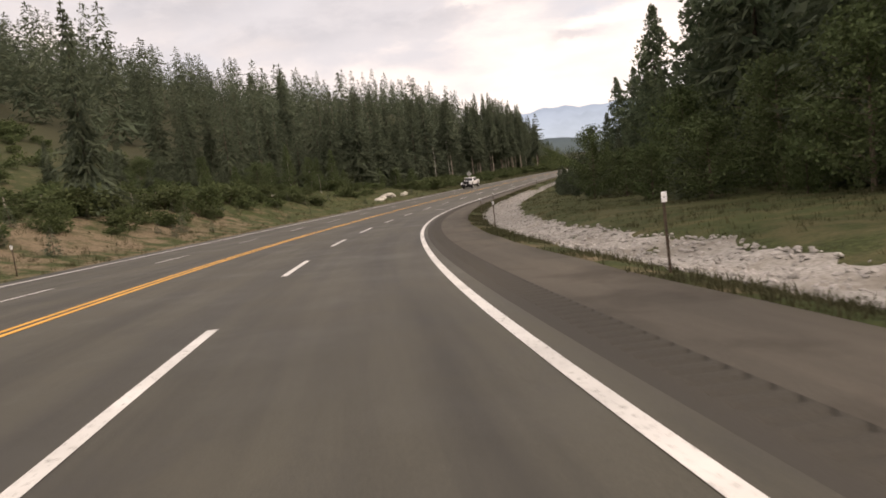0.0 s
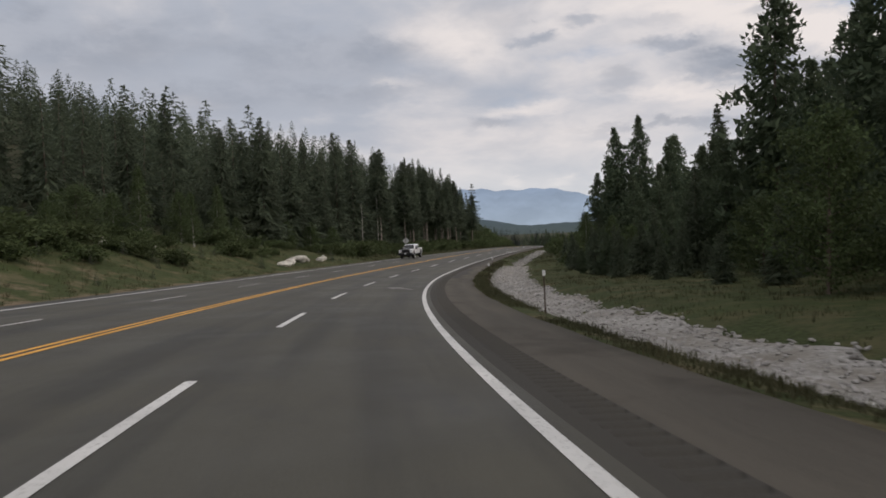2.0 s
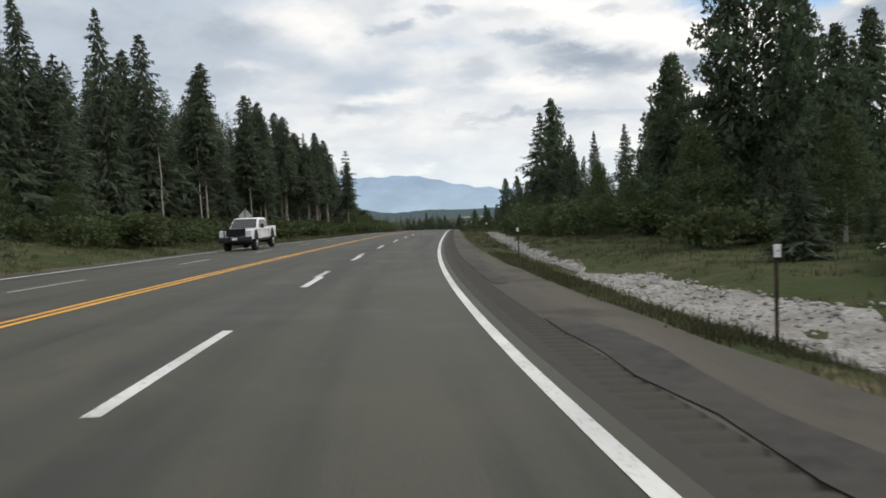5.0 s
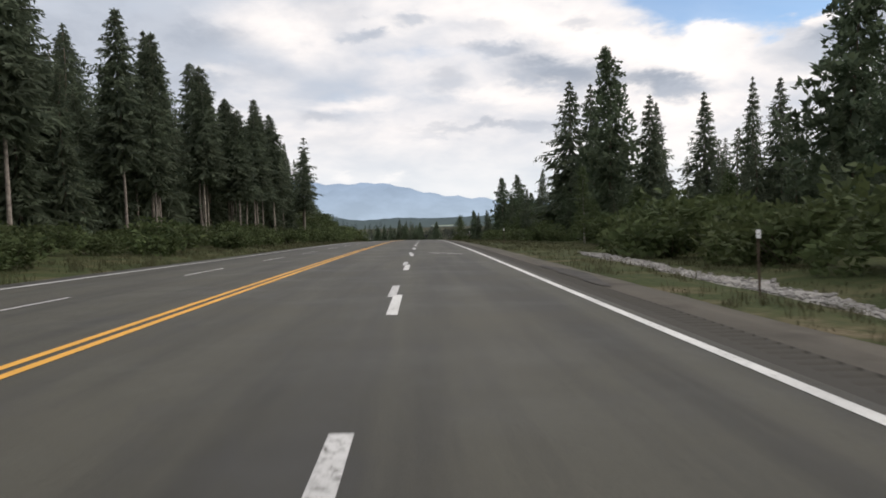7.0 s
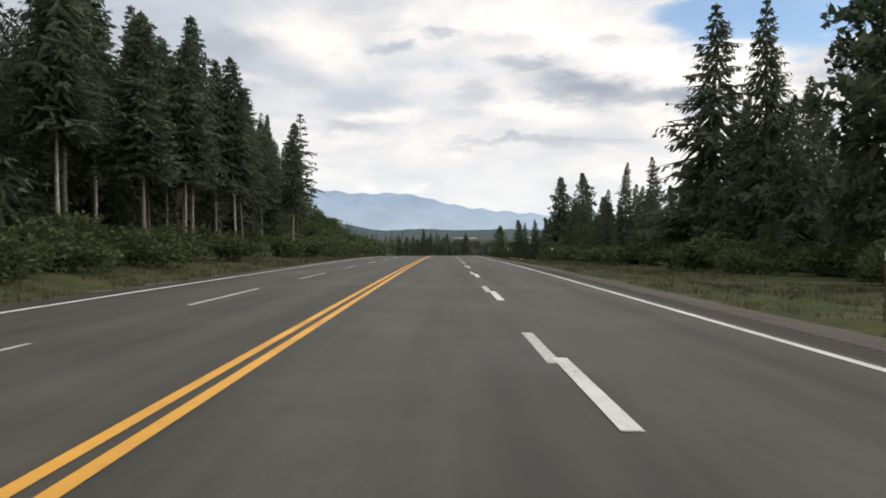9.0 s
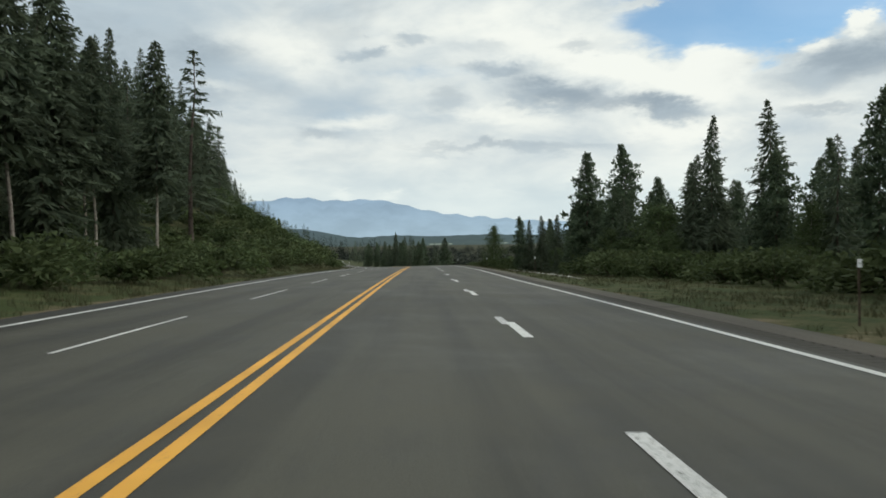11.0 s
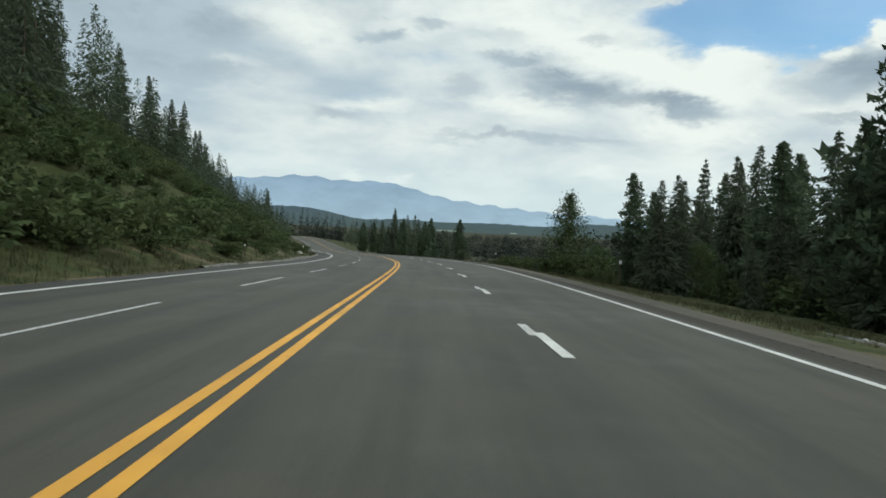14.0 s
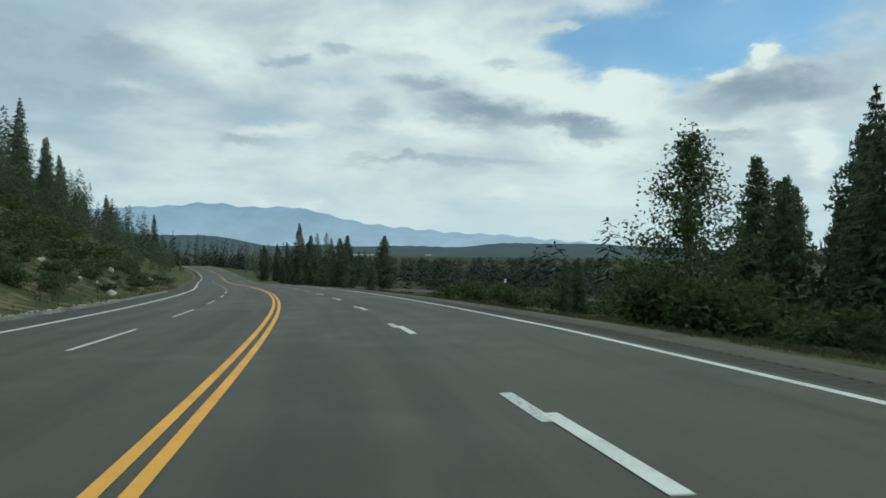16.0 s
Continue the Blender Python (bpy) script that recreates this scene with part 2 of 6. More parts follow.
# ---------------------------------------------------------------- materials
def material(name, build):
    m = bpy.data.materials.new(name)
    m.use_nodes = True
    nt = m.node_tree
    bs = nt.nodes["Principled BSDF"]
    build(nt, bs)
    return m


def nz(nt, scale, detail=4, rough=0.55, coord="Object", stretch=None):
    tc = nt.nodes.new("ShaderNodeTexCoord")
    n = nt.nodes.new("ShaderNodeTexNoise")
    src = tc.outputs[coord]
    if stretch:
        mp = nt.nodes.new("ShaderNodeMapping")
        mp.inputs["Scale"].default_value = stretch
        nt.links.new(src, mp.inputs[0])
        src = mp.outputs[0]
    nt.links.new(src, n.inputs["Vector"])
    n.inputs["Scale"].default_value, n.inputs["Detail"].default_value, n.inputs["Roughness"].default_value = scale, detail, rough
    return n.outputs[0]


def mr(nt, v, lo, hi, a=0.0, b=1.0):
    n = nt.nodes.new("ShaderNodeMapRange")
    nt.links.new(v, n.inputs[0])
    for i, k in enumerate((lo, hi, a, b)):
        n.inputs[i + 1].default_value = k
    return n.outputs[0]


def mixn(nt, f, a, b):
    n = nt.nodes.new("ShaderNodeMix")
    n.data_type = "RGBA"
    if isinstance(f, float):
        n.inputs[0].default_value = f
    else:
        nt.links.new(f, n.inputs[0])
    for i, v in ((6, a), (7, b)):
        if isinstance(v, tuple):
            n.inputs[i].default_value = (*v, 1)
        else:
            nt.links.new(v, n.inputs[i])
    return n.outputs[2]


def mul(nt, a, b):
    n = nt.nodes.new("ShaderNodeMath")
    n.operation = "MULTIPLY"
    nt.links.new(a, n.inputs[0])
    if isinstance(b, float):
        n.inputs[1].default_value = b
    else:
        nt.links.new(b, n.inputs[1])
    return n.outputs[0]


def bump(nt, bs, v, strength, distance):
    n = nt.nodes.new("ShaderNodeBump")
    n.inputs["Strength"].default_value, n.inputs["Distance"].default_value = strength, distance
    nt.links.new(v, n.inputs["Height"])
    nt.links.new(n.outputs[0], bs.inputs["Normal"])


def rnd(nt):
    return nt.nodes.new("ShaderNodeObjectInfo").outputs["Random"]


def two(name, a, b, scale, rough=0.9, lo=0.35, hi=0.65, bumps=None, vary=0.0, c=None, scale2=None, metal=0.0, spec=0.3):
    """Two colours mixed by a noise, a third by a coarser one, an object's own shade and a bump."""
    def build(nt, bs):
        col = mixn(nt, mr(nt, nz(nt, scale), lo, hi), a, b)
        if c:
            col = mixn(nt, mr(nt, nz(nt, scale2, 3), 0.45, 0.7), col, c)
        if vary:
            h = nt.nodes.new("ShaderNodeHueSaturation")
            nt.links.new(mr(nt, rnd(nt), 0, 1, 1 - vary, 1 + vary), h.inputs["Value"])
            nt.links.new(mr(nt, rnd(nt), 0, 1, 0.5 - vary * 0.04, 0.5 + vary * 0.04), h.inputs["Hue"])
            nt.links.new(col, h.inputs["Color"])
            col = h.outputs[0]
        nt.links.new(col, bs.inputs["Base Color"])
        bs.inputs["Roughness"].default_value = rough
        bs.inputs["Metallic"].default_value = metal
        bs.inputs["Specular IOR Level"].default_value = spec
        if bumps:
            bump(nt, bs, nz(nt, bumps[0], 5), bumps[1], bumps[2])
    return material(name, build)


def _asphalt(nt, bs):
    # UV: across and along the road, in metres
    grain = nz(nt, 60, 3, 0.7)
    patch = nz(nt, 0.35, 4, 0.6)
    streak = nz(nt, 1.0, 6, 0.62, "UV", (0.9, 0.035, 1))
    col = mixn(nt, mr(nt, grain, 0.3, 0.7), (0.043, 0.0405, 0.0300), (0.084, 0.079, 0.0595))
    col = mixn(nt, mr(nt, streak, 0.44, 0.62, 0, 0.95), col, (0.035, 0.0330, 0.0260))
    col = mixn(nt, mr(nt, patch, 0.5, 0.7, 0, 0.4), col, (0.100, 0.093, 0.071))
    spots = nz(nt, 0.8, 6, 0.68, "UV", (1.0, 0.4, 1))
    col = mixn(nt, mr(nt, spots, 0.54, 0.68, 0, 0.55), col, (0.040, 0.0385, 0.035))
    # tar seams wandering along the lanes
    tc = nt.nodes.new("ShaderNodeTexCoord")
    wob = nz(nt, 0.09, 2, 0.5, "UV")
    sp = nt.nodes.new("ShaderNodeSeparateXYZ")
    nt.links.new(tc.outputs["UV"], sp.inputs[0])
    ad = nt.nodes.new("ShaderNodeMath")
    ad.operation = "MULTIPLY_ADD"
    nt.links.new(wob, ad.inputs[0])
    ad.inputs[1].default_value = 9.0
    nt.links.new(sp.outputs[0], ad.inputs[2])
    pp = nt.nodes.new("ShaderNodeMath")
    pp.operation = "PINGPONG"
    nt.links.new(ad.outputs[0], pp.inputs[0])
    pp.inputs[1].default_value = 4.0
    seam = mul(nt, mr(nt, pp.outputs[0], 0.0, 0.10, 1, 0), mr(nt, nz(nt, 0.05, 2, 0.5, "UV"), 0.5, 0.58))
    col = mixn(nt, mul(nt, seam, 0.6), col, (0.045, 0.044, 0.042))
    # a dark joint beside the lane line, broken along the road
    joint = mul(nt, mul(nt, mr(nt, sp.outputs[0], 2.75, 3.15), mr(nt, sp.outputs[0], 3.45, 3.75, 1, 0)), mr(nt, nz(nt, 1.0, 4, 0.6, "UV", (0.5, 0.03, 1)), 0.42, 0.6))
    col = mixn(nt, mul(nt, joint, 0.6), col, (0.040, 0.0385, 0.034))
    nt.links.new(col, bs.inputs["Base Color"])
    nt.links.new(mr(nt, patch, 0.3, 0.7, 0.6, 0.78), bs.inputs["Roughness"])
    bs.inputs["Specular IOR Level"].default_value = 0.36
    bump(nt, bs, grain, 0.35, 0.01)


def _shoulder(nt, bs):
    grain, dust, drift = nz(nt, 55, 3, 0.7), nz(nt, 0.5, 5, 0.6), nz(nt, 1.0, 4, 0.6, "UV", (1.4, 0.12, 1))
    col = mixn(nt, mr(nt, grain, 0.3, 0.7), (0.060, 0.054, 0.044), (0.100, 0.090, 0.074))
    col = mixn(nt, mr(nt, drift, 0.42, 0.62, 0, 0.7), col, (0.110, 0.097, 0.078))
    col = mixn(nt, mr(nt, dust, 0.54, 0.68, 0, 0.75), col, (0.046, 0.040, 0.032))
    nt.links.new(col, bs.inputs["Base Color"])
    bs.inputs["Roughness"].default_value = 0.9
    bs.inputs["Specular IOR Level"].default_value = 0.2
    bump(nt, bs, grain, 0.5, 0.012)


def _rumble(nt, bs):
    grain, stain = nz(nt, 60, 3, 0.7), nz(nt, 1.0, 4, 0.6, "UV", (1.5, 0.1, 1))
    col = mixn(nt, mr(nt, grain, 0.3, 0.7), (0.042, 0.039, 0.032), (0.072, 0.066, 0.055))
    col = mixn(nt, mr(nt, stain, 0.45, 0.65, 0, 0.6), col, (0.052, 0.049, 0.044))
    nt.links.new(col, bs.inputs["Base Color"])
    bs.inputs["Roughness"].default_value = 0.9
    bs.inputs["Specular IOR Level"].default_value = 0.2
    bump(nt, bs, grain, 0.4, 0.01)


def _paint(colour, wear):
    def build(nt, bs):
        w = mr(nt, nz(nt, 16, 6, 0.75), wear, wear + 0.16)
        big = mr(nt, nz(nt, 0.7, 3), 0.35, 0.7, 0.75, 1.0)
        hs = nt.nodes.new("ShaderNodeHueSaturation")
        hs.inputs["Color"].default_value = (*colour, 1)
        nt.links.new(big, hs.inputs["Value"])
        col = mixn(nt, w, (0.075, 0.071, 0.058), hs.outputs[0])
        nt.links.new(col, bs.inputs["Base Color"])
        bs.inputs["Roughness"].default_value = 0.7
    return build


def _ground(nt, bs):
    at = nt.nodes.new("ShaderNodeAttribute")
    at.attribute_name = "soil"
    n1, n2, n3 = nz(nt, 0.6, 5, 0.6), nz(nt, 7, 4, 0.65), nz(nt, 0.13, 3)
    grass = mixn(nt, mr(nt, n2, 0.35, 0.65), (0.024, 0.034, 0.013), (0.062, 0.074, 0.029))
    grass = mixn(nt, mr(nt, n1, 0.45, 0.68), grass, (0.092, 0.084, 0.043))
    dirt = mixn(nt, mr(nt, n2, 0.35, 0.65), (0.10, 0.075, 0.048), (0.21, 0.165, 0.11))
    sub = nt.nodes.new("ShaderNodeMath")
    sub.operation = "ADD"
    nt.links.new(at.outputs["Fac"], sub.inputs[0])
    nt.links.new(mr(nt, n1, 0.3, 0.7, -0.35, 0.35), sub.inputs[1])
    col = mixn(nt, mr(nt, sub.outputs[0], 0.35, 0.65), grass, dirt)
    col = mixn(nt, mr(nt, n3, 0.5, 0.7, 0, 0.5), col, (0.045, 0.06, 0.02))
    fo = nt.nodes.new("ShaderNodeAttribute")
    fo.attribute_name = "litter"
    col = mixn(nt, fo.outputs["Fac"], col, mixn(nt, mr(nt, n2, 0.35, 0.65), (0.028, 0.032, 0.018), (0.065, 0.062, 0.036)))
    nt.links.new(col, bs.inputs["Base Color"])
    bs.inputs["Roughness"].default_value = 0.95
    bs.inputs["Specular IOR Level"].default_value = 0.1
    bump(nt, bs, n2, 0.6, 0.08)


def _leaf(a, b, c, tr):
    """Foliage: shade by clump and by plant, some light passing through."""
    def build(nt, bs):
        g = nt.nodes.new("ShaderNodeNewGeometry")
        col = mixn(nt, g.outputs["Random Per Island"], a, b)
        col = mixn(nt, mr(nt, rnd(nt), 0.2, 1.0, 0, 0.6), col, c)
        # whole boughs and stands differ in shade
        hs = nt.nodes.new("ShaderNodeHueSaturation")
        nt.links.new(mr(nt, nz(nt, 0.16, 3), 0.32, 0.68, 0.72, 1.3), hs.inputs["Value"])
        nt.links.new(mr(nt, nz(nt, 0.07, 2), 0.35, 0.65, 0.485, 0.51), hs.inputs["Hue"])
        nt.links.new(col, hs.inputs["Color"])
        col = hs.outputs[0]
        nt.links.new(col, bs.inputs["Base Color"])
        bs.inputs["Roughness"].default_value = 0.75
        bs.inputs["Specular IOR Level"].default_value = 0.15
        t = nt.nodes.new("ShaderNodeBsdfTranslucent")
        nt.links.new(col, t.inputs[0])
        mx = nt.nodes.new("ShaderNodeMixShader")
        mx.inputs[0].default_value = tr
        nt.links.new(bs.outputs[0], mx.inputs[1])
        nt.links.new(t.outputs[0], mx.inputs[2])
        nt.links.new(mx.outputs[0], nt.nodes["Material Output"].inputs[0])
    return build


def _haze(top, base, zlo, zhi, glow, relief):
    """Far land, a glowing backdrop: air haze and relief shading painted into its colour."""
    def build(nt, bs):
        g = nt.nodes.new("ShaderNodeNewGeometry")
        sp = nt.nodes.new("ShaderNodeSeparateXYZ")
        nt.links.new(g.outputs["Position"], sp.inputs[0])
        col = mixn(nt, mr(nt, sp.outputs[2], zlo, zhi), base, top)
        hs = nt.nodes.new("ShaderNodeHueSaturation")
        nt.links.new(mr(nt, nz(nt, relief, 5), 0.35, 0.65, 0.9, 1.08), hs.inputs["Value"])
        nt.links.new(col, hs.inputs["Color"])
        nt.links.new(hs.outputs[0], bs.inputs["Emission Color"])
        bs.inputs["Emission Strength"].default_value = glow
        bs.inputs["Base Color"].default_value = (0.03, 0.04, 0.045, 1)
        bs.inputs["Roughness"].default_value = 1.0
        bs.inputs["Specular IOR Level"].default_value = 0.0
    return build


ASPHALT = material("asphalt", _asphalt)
SHOULDER = material("dusty_asphalt", _shoulder)
WHITE = material("white_road_paint", _paint((0.70, 0.69, 0.655), 0.29))
WORN = material("worn_white_road_paint", _paint((0.60, 0.59, 0.57), 0.34))


def _faded(nt, bs):
    # scoured in large flakes, with the asphalt showing through
    w = mul(nt, mr(nt, nz(nt, 3.2, 6, 0.7), 0.44, 0.58), mr(nt, nz(nt, 22, 4, 0.7), 0.30, 0.55))
    nt.links.new(mixn(nt, w, (0.070, 0.066, 0.053), (0.42, 0.415, 0.39)), bs.inputs["Base Color"])
    bs.inputs["Roughness"].default_value = 0.75


FADED = material("faded_road_paint", _faded)
RUMBLE = material("milled_asphalt", _rumble)
TAR = two("tar_patch", (0.026, 0.024, 0.021), (0.050, 0.046, 0.040), 4, 0.85, bumps=(30, 0.3, 0.01), c=(0.062, 0.056, 0.048), scale2=0.9)
YELLOW = material("yellow_road_paint", _paint((0.80, 0.40, 0.05), 0.24))
GROUND = material("ground", _ground)
NEEDLE = material("conifer_needles", _leaf((0.060, 0.080, 0.055), (0.112, 0.136, 0.084), (0.086, 0.106, 0.068), 0.36))
NEEDLE_PINE = material("pine_needles", _leaf((0.058, 0.084, 0.054), (0.115, 0.150, 0.086), (0.090, 0.116, 0.070), 0.34))
# the far crowns' self-shade is put into this darker needle colour
NEEDLE_FAR_SHADED = material("far_needles_shaded", _leaf((0.018, 0.024, 0.019), (0.024, 0.032, 0.024), (0.021, 0.028, 0.021), 0.15))
LEAF = material("broad_leaves", _leaf((0.052, 0.077, 0.033), (0.098, 0.132, 0.055), (0.074, 0.098, 0.044), 0.32))
SHRUB = material("shrub_leaves", _leaf((0.048, 0.070, 0.029), (0.096, 0.124, 0.050), (0.073, 0.090, 0.040), 0.32))
GRASS = material("grass_blades", _leaf((0.040, 0.048, 0.021), (0.098, 0.094, 0.049), (0.066, 0.064, 0.034), 0.32))
BARK = two("conifer_bark", (0.075, 0.055, 0.042), (0.17, 0.135, 0.11), 6, 0.95, bumps=(14, 0.8, 0.03), vary=0.3)
BARK_PALE = two("pale_bark", (0.22, 0.21, 0.18), (0.42, 0.40, 0.36), 5, 0.9, bumps=(10, 0.5, 0.02), vary=0.2)
BARK_TALL = two("tan_bark", (0.15, 0.125, 0.105), (0.31, 0.27, 0.23), 5, 0.95, bumps=(12, 0.7, 0.02), vary=0.3)
STONE = two("ditch_stone", (0.25, 0.24, 0.22), (0.45, 0.43, 0.40), 3, 0.9, bumps=(9, 0.4, 0.02), vary=0.35)
GRAVEL = two("ditch_gravel", (0.20, 0.19, 0.17), (0.38, 0.365, 0.34), 9, 0.95, bumps=(18, 0.7, 0.03), c=(0.17, 0.15, 0.12), scale2=0.5)
BOULDER = two("boulder", (0.30, 0.28, 0.24), (0.54, 0.51, 0.45), 1.4, 0.9, bumps=(4, 0.6, 0.06), vary=0.15)
WOOD_POST = two("weathered_wood", (0.16, 0.14, 0.115), (0.31, 0.28, 0.24), 5, 0.9, bumps=(20, 0.4, 0.01), vary=0.2)
STEEL_POST = two("rusty_steel", (0.055, 0.040, 0.030), (0.13, 0.095, 0.07), 9, 0.7, metal=0.3, bumps=(25, 0.3, 0.005), vary=0.2)
REFLECTOR = two("white_reflector", (0.66, 0.66, 0.66), (0.80, 0.80, 0.80), 6, 0.35, spec=0.6)
SIGN_BACK = two("bare_aluminium", (0.42, 0.43, 0.43), (0.56, 0.57, 0.57), 4, 0.5, metal=0.3)
# haze painted by height into these two colours, which glow by themselves
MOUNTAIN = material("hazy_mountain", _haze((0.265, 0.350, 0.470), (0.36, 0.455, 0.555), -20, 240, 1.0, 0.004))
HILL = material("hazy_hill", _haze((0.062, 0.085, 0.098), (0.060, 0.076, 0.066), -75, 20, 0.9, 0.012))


# ---------------------------------------------------------------- mesh helpers
def mesh_from(name, verts, faces, mats, smooth_=False, idx=None):
    me = bpy.data.meshes.new(name)
    me.from_pydata([tuple(map(float, v)) for v in verts], [], [tuple(f) for f in faces])
    for m in mats:
        me.materials.append(m)
    if idx is not None:
        me.polygons.foreach_set("material_index", np.asarray(idx, np.int32))
    if smooth_:
        me.polygons.foreach_set("use_smooth", np.ones(len(me.polygons), bool))
    me.update()
    return me


def part(name, me, parent, label="", m=None):
    ob = new(name, me)
    ob.parent = parent
    if m is not None:
        ob.matrix_basis = m
    return tagged(ob, label)


def bm_mesh(name, bm, mat, smooth_=False):
    me = bpy.data.meshes.new(name)
    bm.to_mesh(me)
    bm.free()
    me.materials.append(mat)
    if smooth_:
        me.polygons.foreach_set("use_smooth", np.ones(len(me.polygons), bool))
    return me


def box(sx, sy, sz, bevel=0.0, at=(0, 0, 0), rot=(0, 0, 0)):
    bm = bmesh.new()
    bmesh.ops.create_cube(bm, size=1.0)
    bmesh.ops.scale(bm, vec=(sx, sy, sz), verts=bm.verts)
    if bevel:
        bmesh.ops.bevel(bm, geom=bm.edges[:], offset=bevel, segments=2, affect="EDGES", profile=0.5)
    bmesh.ops.transform(bm, matrix=pose(*at, *rot), verts=bm.verts)
    return bm


def grid_faces(r, c):
    return [(i * c + j, i * c + j + 1, (i + 1) * c + j + 1, (i + 1) * c + j) for i in range(r - 1) for j in range(c - 1)]


def empty(name, label, category, group="", kind=""):
    return tagged(new(name), label, category, group, kind)


# ---------------------------------------------------------------- ground, road, paint
def build_ground():
    s = np.concatenate([-70 - np.geomspace(10, 800, 12)[::-1], np.arange(-70, 420, 3.0), np.arange(420, 900, 8.0), 900 + np.geomspace(15, 3600, 26)])
    op = np.concatenate([np.arange(0, 9, 3.0), np.arange(9.0, 20, 0.7), np.arange(20, 60, 2.5), np.arange(60, 200, 10.0), np.geomspace(200, 4200, 16)])
    o = np.concatenate([-op[:0:-1], op])
    S_, O_ = np.meshgrid(s, o, indexing="ij")
    v = land(S_, O_).reshape(-1, 3)
    me = mesh_from("ground", v, grid_faces(len(s), len(o)), [GROUND], True)
    a, S2 = np.abs(O_), S_
    soil = np.where(O_ < 0, (0.62 * smooth(a, 9, 12) * (1 - smooth(a, 16, 26)) * (1 - 0.75 * smooth(S2, 50, 85)) * (1 - smooth(S2, 95, 135)) + 0.35 * smooth(S2, 300, 330) * (1 - smooth(a, 13, 24))), 0.0)
    soil = soil + np.where(O_ < 0, 0.35 * smooth(a, 26, 40) * (1 - smooth(a, 150, 190)) * (1 - smooth(S2, 60, 95)), 0)
    soil = soil + np.where(O_ < 0, 0.6, np.where(S2 < 45, 0.35, 0.3)) * smooth(a, 8, 9.2) * (1 - smooth(a, np.where((O_ > 0) & (S2 < 120), 10.6, 9.6), np.where((O_ > 0) & (S2 < 120), 11.4, 10.6))) 
    at = me.attributes.new("soil", "FLOAT", "POINT")
    at.data.foreach_set("value", soil.ravel().astype(np.float32))
    litter = np.where(O_ < 0, smooth(a, 26, 40), smooth(a, 30, 44)) + smooth(S2, 700, 800)
    litter = litter * np.where(O_ < 0, 0.1 + 0.9 * smooth(S2, 60, 110), 0.5 + 0.5 * smooth(S2, 10, 60))
    at = me.attributes.new("litter", "FLOAT", "POINT")
    at.data.foreach_set("value", np.clip(litter, 0, 1).ravel().astype(np.float32))
    tagged(new("ground", me), "grassy and bare earth roadside running to wooded hills", "ground", kind="structure")


def strip(s, o0, o1, up, skirt=0.0, cols=1):
    s = np.asarray(s, float)
    oo = [o0 + (o1 - o0) * j / cols for j in range(cols + 1)]
    c = []
    for j in range(cols + 1):
        c.append(on_road(s, oo[j] + 0 * s, up))
    v = np.stack(c, 1)
    return v.reshape(-1, 3), grid_faces(len(s), cols + 1)


RIGHT_EDGE = lambda s: 9.85 - 0.75 * smooth(s, 95, 150) + 0.05 * np.sin(s * 0.9) * np.sin(s * 0.23)
LEFT_EDGE = lambda s: -8.55 - 0.8 * smooth(s, 310, 322) + 0.06 * np.sin(s * 0.7 + 1) * np.sin(s * 0.19)


def build_road():
    s = np.arange(FROM, END + 1, 2.0)
    lo, hi = LEFT_EDGE(s), RIGHT_EDGE(s)
    frac = [(-1, 0.02), (-1, 0), (-0.66, 0), (-0.33, 0), (0, 0), (0.25, 0), (0.5, 0), (0.75, 0), (7.5, None)]
    cols, uv = [], []
    for f, d in frac:
        o = 7.5 + 0 * s if d is None else (np.where(f < 0, -f * lo, f * 7.5))
        up = -0.14 if d else 0.0
        cols.append(on_road(s, o, up))
        uv.append(np.stack([o, s], -1))
    v = np.stack(cols, 1)
    u = np.stack(uv, 1).reshape(-1, 2)
    me = mesh_from("road", v.reshape(-1, 3), grid_faces(len(s), len(frac)), [ASPHALT], True)
    add_uv(me, u)
    tagged(new("road", me), "worn grey asphalt highway with four marked lanes", "road", kind="structure")
    cols, uv = [], []
    for k in (0.0, 0.5, 1.0, 1.0):
        o = 8.2 + k * (hi - 8.2)
        cols.append(on_road(s, o, -0.14 if len(cols) == 3 else 0.0))
        uv.append(np.stack([o + 40, s], -1))
    me = mesh_from("shoulder", np.stack(cols, 1).reshape(-1, 3), grid_faces(len(s), 4), [SHOULDER], True)
    add_uv(me, np.stack(uv, 1).reshape(-1, 2))
    tagged(new("road_shoulder", me), "paved grey asphalt shoulder beside the highway", "road", kind="structure")
    # ground-in rumble grooves
    s = np.arange(FROM, 480.0, 0.075)
    wave = -0.036 * np.clip(np.sin(s * 2 * math.pi / 0.30) + 0.25, 0, 1)
    o = np.array([7.42, 7.5, 7.72, 7.76, 8.16, 8.2, 8.3])
    cols = [on_road(s, oo + 0 * s, np.where(i in (3, 4), wave, -0.012 if i in (0, 6) else 0)) for i, oo in enumerate(o)]
    me = mesh_from("rumble_strip", np.stack(cols, 1).reshape(-1, 3), grid_faces(len(s), 7), [RUMBLE])
    add_uv(me, np.stack([np.stack([oo + 0 * s, s], -1) for oo in o], 1).reshape(-1, 2))
    tagged(new("rumble_strip", me), "rumble grooves milled into the asphalt shoulder", "rumble strip", kind="structure")


def add_uv(me, u):
    lay = me.uv_layers.new(name="UVMap")
    li = np.empty(len(me.loops), np.int32)
    me.loops.foreach_get("vertex_index", li)
    lay.data.foreach_set("uv", u[li].astype(np.float32).ravel())


def paint(name, s, o0, o1, mat, label, up=0.006):
    v, f = strip(s, o0, o1, up)
    return tagged(new(name, mesh_from(name, v, f, [mat])), label, "road marking", kind="structure")


